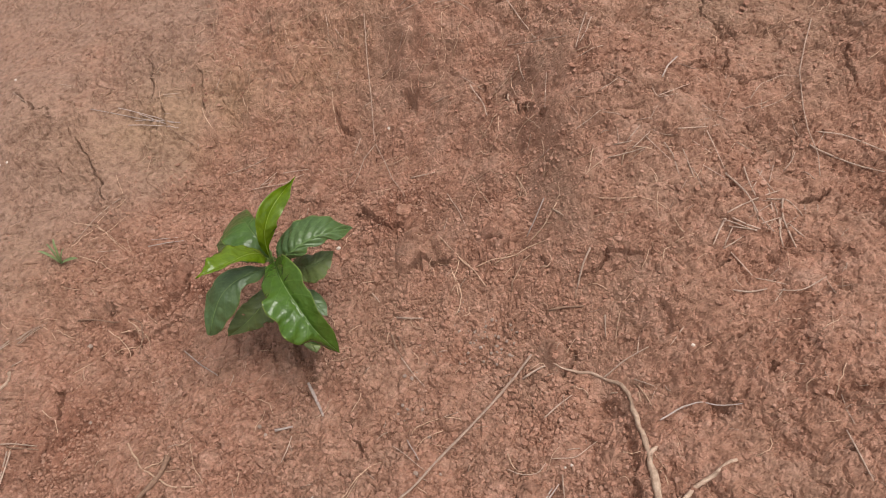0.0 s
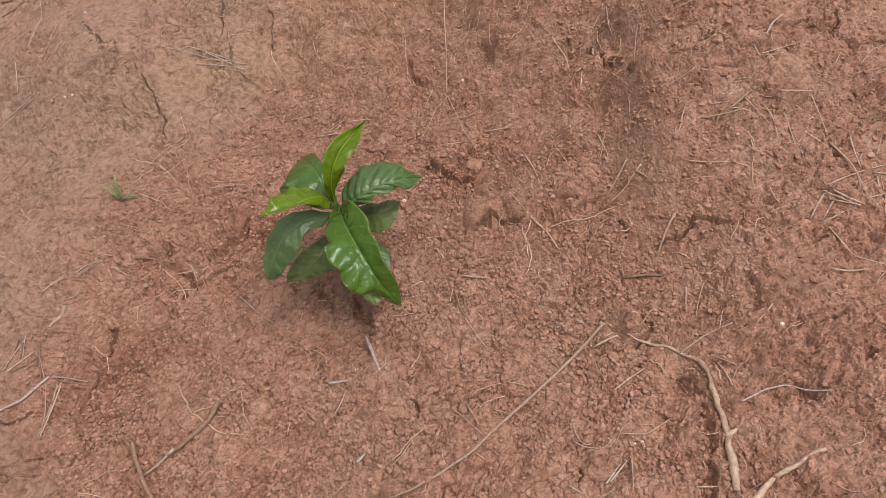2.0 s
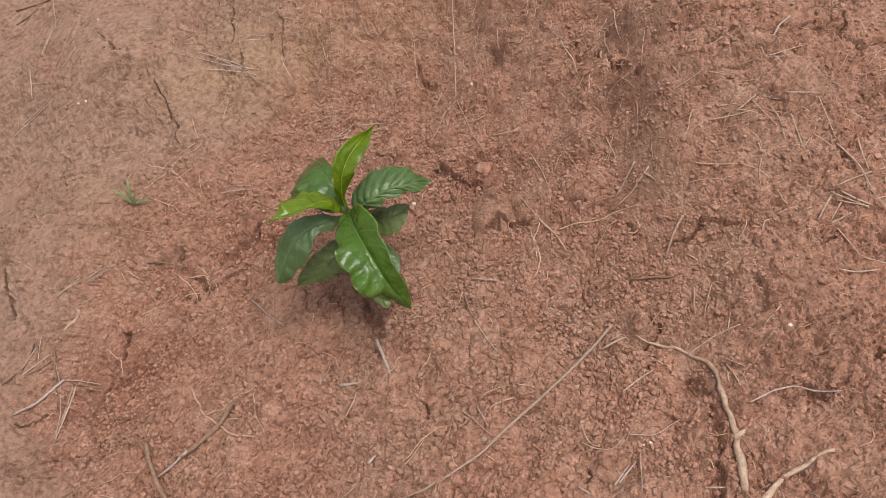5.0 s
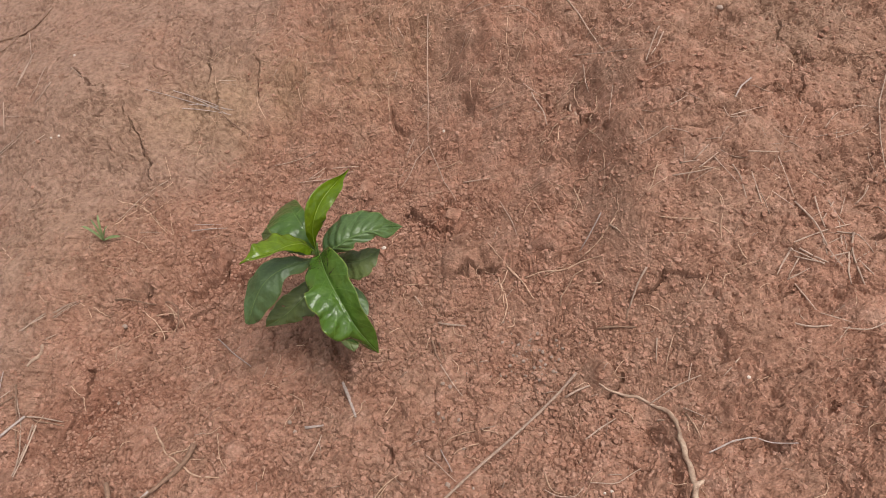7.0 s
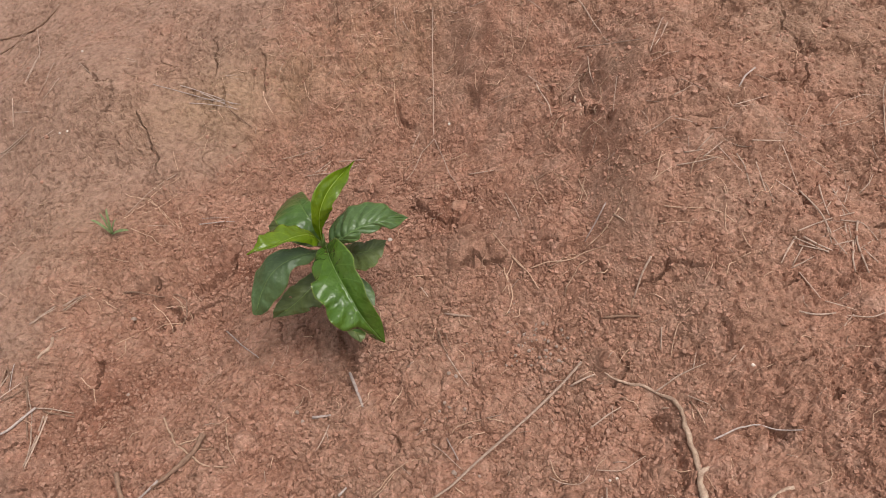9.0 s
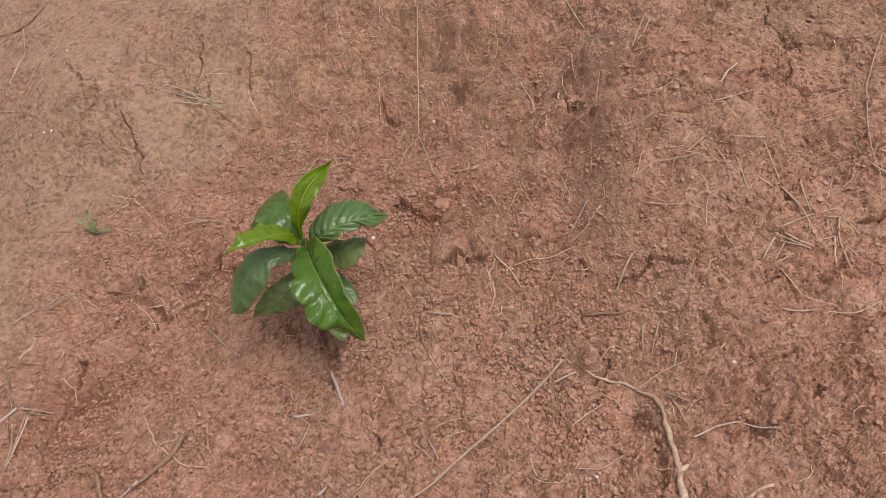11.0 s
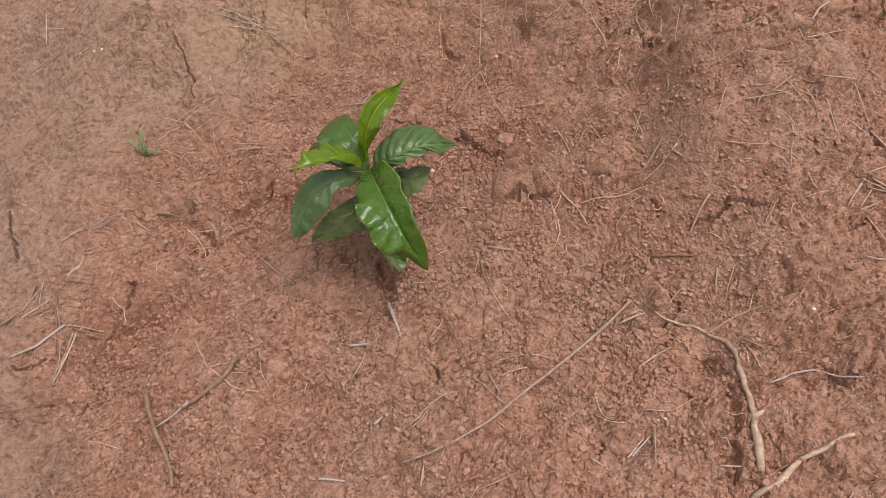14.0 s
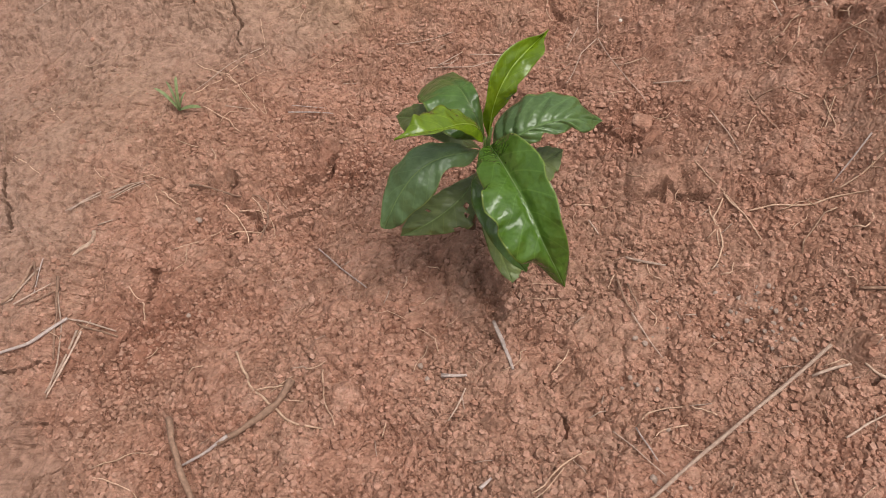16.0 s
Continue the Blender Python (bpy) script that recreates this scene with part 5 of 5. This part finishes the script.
strand("root", [(0.403, -0.291), (0.394, -0.292), (0.385, -0.301), (0.369, -0.303), (0.360, -0.311), (0.351, -0.322), (0.331, -0.333)], [0.0018, 0.0023, 0.0026, 0.0029, 0.0032, 0.0036, 0.0036])
strand("straw", [(0.320, -0.183), (0.341, -0.173), (0.362, -0.169)], 0.0009)
strand("straw", [(0.352, -0.171), (0.356, -0.156)], 0.0007)
strand("straw", [(0.344, -0.195), (0.354, -0.201), (0.360, -0.205)], 0.0008)
strand("rootlet", [(0.347, -0.198), (0.350, -0.214), (0.351, -0.227)], 0.0007)
strand("greystraw", [(0.351, -0.247), (0.374, -0.234), (0.392, -0.230), (0.404, -0.237), (0.425, -0.241)], 0.0009)
strand("straw", [(0.261, -0.212), (0.276, -0.201), (0.290, -0.193)], 0.0010)
strand("greystraw", [(0.242, -0.301), (0.256, -0.283)], 0.0010)
strand("greystraw", [(0.246, -0.299), (0.262, -0.280)], 0.0010)
strand("straw", [(0.220, -0.260), (0.231, -0.267), (0.246, -0.268), (0.254, -0.259)], 0.0006)
strand("straw", [(0.259, -0.257), (0.279, -0.260), (0.301, -0.248)], 0.0006)
strand("straw", [(0.309, -0.309), (0.326, -0.310)], 0.0009)
strand("rootlet", [(0.343, -0.284), (0.348, -0.291), (0.348, -0.299)], 0.0007)
strand("straw", [(0.212, -0.301), (0.223, -0.309)], 0.0010)
strand("twig", [(0.355, -0.312), (0.336, -0.320), (0.322, -0.322)], 0.0006)
strand("straw", [(0.394, -0.159), (0.379, -0.173)], 0.0007)
strand("straw", [(0.266, -0.273), (0.261, -0.310)], 0.0008)
strand("root", [(0.324, -0.199), (0.330, -0.199)], 0.0009)
strand("straw", [(0.484, -0.288), (0.485, -0.311), (0.486, -0.333)], 0.0009)
strand("straw", [(0.493, -0.268), (0.492, -0.284)], 0.0007)
strand("rootlet", [(0.483, -0.233), (0.476, -0.232), (0.474, -0.240), (0.472, -0.250)], 0.0005)
strand("straw", [(0.498, -0.251), (0.494, -0.265)], 0.0007)
strand("straw", [(0.559, 0.016), (0.581, 0.000), (0.618, -0.029)], 0.0013)
strand("straw", [(0.568, 0.029), (0.591, 0.017), (0.607, 0.001), (0.622, -0.012)], 0.0010)
strand("straw", [(0.080, -0.318), (0.082, -0.296)], 0.0009)
strand("chip", [(-0.008, -0.305), (0.015, -0.307)], 0.0012)
strand("straw", [(-0.025, -0.330), (-0.042, -0.313)], 0.0009)
strand("straw", [(0.127, -0.326), (0.156, -0.312)], 0.0007)
strand("rootlet", [(0.222, -0.244), (0.226, -0.263), (0.251, -0.266)], 0.0006)
strand("straw", [(-0.046, 0.199), (-0.020, 0.192), (-0.001, 0.190), (0.023, 0.201)], 0.0008)
strand("straw", [(-0.035, 0.200), (-0.025, 0.205), (-0.012, 0.213)], 0.0007)
strand("straw", [(-0.032, 0.200), (-0.019, 0.201)], 0.0006)
strand("straw", [(-0.004, 0.211), (0.013, 0.209), (0.030, 0.206)], 0.0008)
strand("straw", [(-0.082, 0.229), (-0.056, 0.235), (-0.025, 0.238)], 0.0007)
strand("straw", [(-0.026, 0.194), (-0.015, 0.208)], 0.0006)
strand("twig", [(-0.581, 0.189), (-0.550, 0.188), (-0.516, 0.174), (-0.474, 0.122), (-0.431, 0.046)], 0.0009)
strand("rootlet", [(0.167, -0.205), (0.145, -0.212), (0.140, -0.224)], 0.0006)
strand("rootlet", [(-0.249, 0.142), (-0.229, 0.153), (-0.207, 0.182)], 0.0005)
strand("rootlet", [(-0.215, 0.138), (-0.194, 0.117), (-0.207, 0.155)], 0.0005)
strand("rootlet", [(0.225, 0.086), (0.232, 0.053), (0.241, 0.023)], 0.0005)
strand("straw", [(0.347, 0.284), (0.359, 0.302)], 0.0007)
strand("straw", [(0.342, 0.291), (0.355, 0.310)], 0.0007)
strand("straw", [(0.446, -0.067), (0.475, -0.085)], 0.0008)
strand("straw", [(0.455, -0.075), (0.445, -0.090)], 0.0008)
strand("straw", [(0.529, -0.005), (0.539, 0.003), (0.545, 0.013)], 0.0008)
strand("straw", [(0.495, -0.022), (0.480, -0.042)], 0.0008)
strand("straw", [(0.498, -0.052), (0.495, -0.074)], 0.0007)
strand("straw", [(0.431, 0.009), (0.451, -0.005)], 0.0006)
strand("straw", [(0.384, 0.012), (0.404, -0.014)], 0.0006)
strand("rootlet", [(0.278, 0.214), (0.285, 0.194), (0.292, 0.188), (0.299, 0.172)], 0.0005)
strand("rootlet", [(0.264, 0.200), (0.269, 0.187), (0.266, 0.180)], 0.0005)
strand("rootlet", [(0.287, 0.112), (0.292, 0.093), (0.296, 0.080)], 0.0006)
strand("rootlet", [(0.308, 0.106), (0.312, 0.083), (0.309, 0.073)], 0.0005)
strand("rootlet", [(0.213, 0.315), (0.210, 0.301), (0.214, 0.274), (0.209, 0.258)], 0.0005)
strand("rootlet", [(0.197, 0.331), (0.207, 0.322), (0.224, 0.322)], 0.0005)
strand("rootlet", [(0.134, 0.358), (0.156, 0.343), (0.163, 0.331)], 0.0005)
strand("rootlet", [(0.026, 0.452), (0.043, 0.424), (0.059, 0.423)], 0.0005)
strand("rootlet", [(-0.014, 0.446), (-0.002, 0.450), (0.011, 0.442)], 0.0005)
strand("rootlet", [(-0.149, 0.541), (-0.131, 0.524), (-0.106, 0.509)], 0.0005)
strand("rootlet", [(-0.056, 0.518), (-0.039, 0.519)], 0.0005)
strand("twig", [(-0.575, 0.547), (-0.530, 0.555), (-0.509, 0.569), (-0.486, 0.601)], 0.002)
strand("twig", [(-0.561, 0.506), (-0.544, 0.528), (-0.531, 0.553)], 0.0013)
strand("straw", [(-0.433, 0.419), (-0.429, 0.371), (-0.435, 0.347)], 0.0007)
strand("straw", [(-0.403, 0.363), (-0.422, 0.335)], 0.0008)
strand("straw", [(-0.478, 0.355), (-0.469, 0.312)], 0.001)
strand("straw", [(-0.469, 0.332), (-0.444, 0.325)], 0.001)
strand("straw", [(-0.481, 0.276), (-0.457, 0.289), (-0.435, 0.299)], 0.0012)
strand("straw", [(-0.417, 0.277), (-0.397, 0.284)], 0.0009)
strand("straw", [(-0.377, 0.381), (-0.349, 0.355)], 0.0011)
strand("straw", [(-0.317, 0.394), (-0.302, 0.393)], 0.0009)
strand("straw", [(-0.170, 0.357), (-0.149, 0.365)], 0.001)
strand("rootlet", [(-0.212, 0.012), (-0.199, 0.002), (-0.187, -0.008), (-0.181, -0.025)], 0.0006)
strand("rootlet", [(-0.186, 0.019), (-0.175, 0.013), (-0.170, -0.006), (-0.176, -0.016)], 0.0006)
strand("rootlet", [(-0.203, -0.015), (-0.189, -0.010), (-0.173, -0.014)], 0.0006)
strand("rootlet", [(-0.181, 0.018), (-0.165, 0.001), (-0.159, -0.018)], 0.0006)
strand("rootlet", [(-0.197, 0.009), (-0.187, 0.012), (-0.169, 0.008)], 0.0006)
strand("rootlet", [(-0.279, 0.176), (-0.243, 0.166), (-0.215, 0.134), (-0.204, 0.123)], 0.0006)
strand("straw", [(-0.218, 0.206), (-0.231, 0.196), (-0.248, 0.176), (-0.269, 0.137)], 0.0007)
strand("rootlet", [(-0.253, 0.109), (-0.227, 0.102), (-0.214, 0.090)], 0.0006)
strand("rootlet", [(-0.233, 0.062), (-0.222, 0.042), (-0.225, 0.030)], 0.0006)
strand("straw", [(-0.313, 0.001), (-0.295, 0.018), (-0.285, 0.024)], 0.0009)
strand("straw", [(-0.312, 0.006), (-0.301, 0.017), (-0.295, 0.021)], 0.0007)
strand("rootlet", [(-0.284, 0.019), (-0.274, 0.012), (-0.267, 0.000)], 0.0006)
strand("rootlet", [(-0.427, 0.135), (-0.409, 0.110), (-0.392, 0.093)], 0.0006)
strand("rootlet", [(-0.416, 0.193), (-0.395, 0.181), (-0.375, 0.183), (-0.354, 0.191)], 0.0006)
strand("straw", [(-0.343, -0.018), (-0.333, -0.007), (-0.321, 0.004)], 0.0016)
strand("rootlet", [(-0.267, 0.069), (-0.258, 0.063), (-0.246, 0.062)], 0.0005)
strand("straw", [(-0.234, 0.117), (-0.210, 0.121)], 0.0007)
strand("rootlet", [(-0.292, 0.025), (-0.282, 0.032), (-0.268, 0.027)], 0.0005)
strand("twig", [(-0.380, -0.126), (-0.359, -0.110), (-0.355, -0.092), (-0.355, -0.073)], 0.0016)
strand("twig", [(-0.356, -0.073), (-0.347, -0.088), (-0.344, -0.102)], 0.0009)
strand("straw", [(-0.355, -0.118), (-0.331, -0.096)], 0.001)
strand("straw", [(-0.306, -0.127), (-0.288, -0.129), (-0.261, -0.136)], 0.001)
strand("twig", [(-0.328, -0.088), (-0.315, -0.125), (-0.305, -0.164)], 0.001)
strand("straw", [(-0.294, -0.137), (-0.296, -0.164), (-0.302, -0.192)], 0.0013)
strand("straw", [(0.247, -0.168), (0.258, -0.164), (0.269, -0.162)], 0.0014)
strand("rootlet", [(-0.135, -0.188), (-0.126, -0.186), (-0.112, -0.184)], 0.0006)
strand("rootlet", [(0.343, -0.129), (0.339, -0.142), (0.336, -0.154)], 0.0006)
strand("rootlet", [(0.280, -0.166), (0.290, -0.153), (0.301, -0.140)], 0.0007)
strand("rootlet", [(0.192, -0.023), (0.198, -0.050), (0.200, -0.069), (0.192, -0.080)], 0.0007)
strand("rootlet", [(0.200, -0.016), (0.216, -0.037), (0.226, -0.057)], 0.0007)
strand("rootlet", [(0.262, 0.177), (0.264, 0.147), (0.257, 0.114)], 0.0007)
strand("rootlet", [(0.283, 0.197), (0.282, 0.175), (0.284, 0.148)], 0.0007)
strand("rootlet", [(0.299, -0.010), (0.290, -0.020), (0.272, -0.028)], 0.0007)
strand("rootlet", [(0.318, -0.008), (0.327, -0.001), (0.343, 0.004)], 0.0007)
strand("rootlet", [(0.270, 0.050), (0.279, 0.030), (0.275, 0.022)], 0.0007)



# ---- stones ----
def pebble(x, y, r, mat, label):
    bm = bmesh.new()
    bmesh.ops.create_icosphere(bm, subdivisions=2, radius=1)
    k = int(abs(x * 3571 + y * 7919) * 100) % 997
    for v in bm.verts:
        v.co *= 1 + 0.22 * noise.noise(v.co * 1.3 + Vector((k, 0, 0)))
        v.co = Vector((v.co.x * r * 1.1, v.co.y * r * 0.9, v.co.z * r * 0.75))
    ob = part("pebble", bm, mat)
    ob.matrix_world = pose(x, y, float(cover(x, y)) + 0.3 * r, 0, 0, k * 37 % 360)
    return tagged(ob, label, "stone", "loose stones")


pebble(0.070, 0.044, 0.0025, STONE_WHITE, "small white stone lying on red soil")
pebble(0.139, -0.250, 0.0025, STONE, "small grey stone lying on red soil")
pebble(0.135, -0.141, 0.0021, STONE, "small grey stone lying on red soil")
pebble(0.142, -0.144, 0.0021, STONE, "small grey stone lying on red soil")
pebble(0.131, -0.172, 0.0019, STONE, "small grey stone lying on red soil")
pebble(0.136, -0.177, 0.0017, STONE, "small grey stone lying on red soil")
pebble(-0.014, -0.164, 0.0022, STONE, "small grey stone lying on red soil")
pebble(0.150, -0.178, 0.0017, STONE, "small grey stone lying on red soil")
pebble(0.213, -0.122, 0.0019, STONE, "small grey stone lying on red soil")
pebble(0.222, -0.133, 0.0017, STONE, "small grey stone lying on red soil")
pebble(0.231, -0.117, 0.0019, STONE, "small grey stone lying on red soil")
pebble(0.238, -0.125, 0.0015, STONE, "small grey stone lying on red soil")
pebble(0.239, -0.140, 0.0019, STONE, "small grey stone lying on red soil")
pebble(0.194, -0.098, 0.0018, STONE, "small grey stone lying on red soil")
pebble(0.204, -0.113, 0.0015, STONE, "small grey stone lying on red soil")
pebble(0.227, -0.098, 0.0019, STONE, "small grey stone lying on red soil")
pebble(0.214, -0.139, 0.0015, STONE, "small grey stone lying on red soil")
pebble(0.249, -0.117, 0.0015, STONE, "small grey stone lying on red soil")
pebble(0.209, -0.103, 0.0017, STONE, "small grey stone lying on red soil")
pebble(0.232, -0.132, 0.0015, STONE, "small grey stone lying on red soil")
pebble(0.245, -0.129, 0.0017, STONE, "small grey stone lying on red soil")
pebble(0.226, -0.146, 0.0015, STONE, "small grey stone lying on red soil")
pebble(0.200, -0.125, 0.0017, STONE, "small grey stone lying on red soil")
pebble(0.398, -0.178, 0.0017, STONE_WHITE, "small white stone lying on red soil")
pebble(-0.232, -0.004, 0.0031, STONE, "small grey stone lying on red soil")
pebble(0.276, -0.265, 0.0015, STONE_WHITE, "small white stone lying on red soil")
pebble(0.270, -0.266, 0.0013, STONE_WHITE, "small white stone lying on red soil")
pebble(0.154, -0.210, 0.0016, STONE, "small grey stone lying on red soil")
pebble(0.161, -0.254, 0.0014, STONE, "small grey stone lying on red soil")
pebble(0.125, -0.285, 0.0015, STONE, "small grey stone lying on red soil")
pebble(-0.386, 0.276, 0.0018, STONE_WHITE, "small white stone lying on red soil")
pebble(-0.374, 0.275, 0.0018, STONE_WHITE, "small white stone lying on red soil")
pebble(0.137, 0.226, 0.0020, STONE_WHITE, "small white stone lying on red soil")
pebble(-0.387, 0.422, 0.0019, STONE_WHITE, "small white stone lying on red soil")
pebble(0.436, 0.242, 0.0035, STONE, "small grey stone lying on red soil")
pebble(-0.209, -0.113, 0.0022, STONE, "small grey stone lying on red soil")
pebble(-0.008, -0.173, 0.0020, STONE, "small grey stone lying on red soil")


# ---- clods ----
def clod(x, y, r):
    bm = bmesh.new()
    bmesh.ops.create_icosphere(bm, subdivisions=3, radius=1)
    k = int(abs(x * 3571 + y * 7919) * 100) % 997
    off = Vector((k, 3 * k, 0))
    for v in bm.verts:
        d = 1 + 0.22 * noise.noise(v.co * 1.2 + off) + 0.12 * noise.noise(v.co * 3 + off) + 0.06 * noise.noise(v.co * 7 + off)
        v.co = v.co * d * r
        v.co.z *= 0.55
    ob = part("clod", bm, CLOD, smooth=False)
    ob.matrix_world = pose(x, y, float(land(x, y)) - 0.05 * r, 8, 5, k * 37 % 360)
    return tagged(ob, "rounded clod of reddish clay soil", "clod", "clods of soil")


clod(0.283, -0.315, 0.0071)
clod(-0.023, -0.120, 0.0082)
clod(0.046, 0.168, 0.0113)
clod(0.148, 0.073, 0.0090)


# ---- a small weed ----
def weed(x, y):
    z = float(land(x, y))
    ob = tagged(new("weed"), "tiny green grass weed growing in bare soil", "weed")
    ob.location = (x, y, z + 0.002)
    for tip, lift, w in (((-0.004, 0.018), 0.034, 0.0022), ((-0.024, 0.008), 0.022, 0.0028), ((0.022, 0.000), 0.010, 0.0040), ((-0.014, 0.016), 0.026, 0.0018), ((0.006, 0.010), 0.020, 0.0014)):
        bm = bmesh.new()
        rows = []
        for s in np.linspace(0, 1, 9):
            p = Vector((tip[0] * s, tip[1] * s, lift * (1.7 * s - 0.7 * s * s * 1.3)))
            side = Vector((-tip[1], tip[0], 0)).normalized()
            h = w * (0.35 + s) * (1 - s) ** 0.6 + 0.0002
            rows.append([bm.verts.new(p - side * h + Vector((0, 0, 0.4 * h))), bm.verts.new(p), bm.verts.new(p + side * h + Vector((0, 0, 0.4 * h)))])
        for a, b in zip(rows, rows[1:]):
            for i in (0, 1):
                bm.faces.new((a[i], a[i + 1], b[i + 1], b[i]))
        blade_ob = part("blade", bm, WEED, ob)
        thick = blade_ob.modifiers.new("thickness", "SOLIDIFY")
        thick.thickness = 0.0003
    return ob


weed(-0.274, 0.102)


# ---- hair roots and chaff too small to count ----
def litter(name, count, weight, length, radius, mat, label, seed, bend):
    rng = np.random.default_rng(seed)
    x, y = rng.uniform(-0.66, 0.72, count * 90), rng.uniform(-0.38, 0.78, count * 90)
    keep = rng.random(count * 90) < weight(x, y)
    bm = bmesh.new()
    for x0, y0 in zip(x[keep][:count], y[keep][:count]):
        n = 6
        a, size = rng.uniform(0, 6.3), length * rng.uniform(0.35, 1.0)
        turn = np.cumsum(rng.normal(0, bend, n)) + a
        px, py = x0 + np.cumsum(np.cos(turn)) * size / n, y0 + np.cumsum(np.sin(turn)) * size / n
        r = radius * rng.uniform(0.5, 1.1)
        z = cover(px, py)
        z[1:-1] = np.maximum(z[1:-1], 0.5 * (z[:-2] + z[2:]))
        tube(bm, np.column_stack([px, py, z + r * 0.6]), r, 3)
    ob = part(name, bm, mat)
    return tagged(ob, label, "litter", kind="stuff")


def root_weight(x, y):
    crust, crumb = masks(x, y)
    bank = sig((broad(x, y) - 0.03) / 0.02)
    return np.clip(0.18 + 0.75 * bank - 0.1 * crust, 0.05, 1)


def tangle_weight(x, y):
    return np.clip(spot(x, y, -0.05, 0.43, 0.14, 0.05) + spot(x, y, 0.17, 0.36, 0.07, 0.07) + 0.9 * spot(x, y, 0.28, 0.14, 0.03, 0.10), 0, 1)


def heap_weight(x, y):
    return np.clip(spot(x, y, 0.47, -0.02, 0.05, 0.06) + 0.5 * spot(x, y, 0.36, 0.05, 0.05, 0.04), 0, 1)


def gravel_weight(x, y):
    return np.clip(spot(x, y, 0.212, -0.118, 0.026, 0.018) + 0.5 * spot(x, y, 0.134, -0.172, 0.008, 0.008), 0, 1)


crumbs("gravel", 130, 0.0009, 0.0020, gravel_weight, STONE, "scatter of small grey gravel on red soil", 12, 20)
litter("root_tangle", 130, tangle_weight, 0.050, 0.0007, ROOT_FINE, "tangled thin pale roots hanging from the bank", 8, 0.7)
litter("straw_heap", 26, heap_weight, 0.045, 0.0006, STRAW, "broken dry straw heaped on the soil", 9, 0.05)
litter("hair_roots", 480, root_weight, 0.034, 0.00055, ROOT_FINE, "scattered hair-thin pale roots on the soil", 5, 0.45)
litter("straw_chaff", 320, root_weight, 0.018, 0.0005, STRAW, "scattered short bits of dry straw chaff", 6, 0.06)
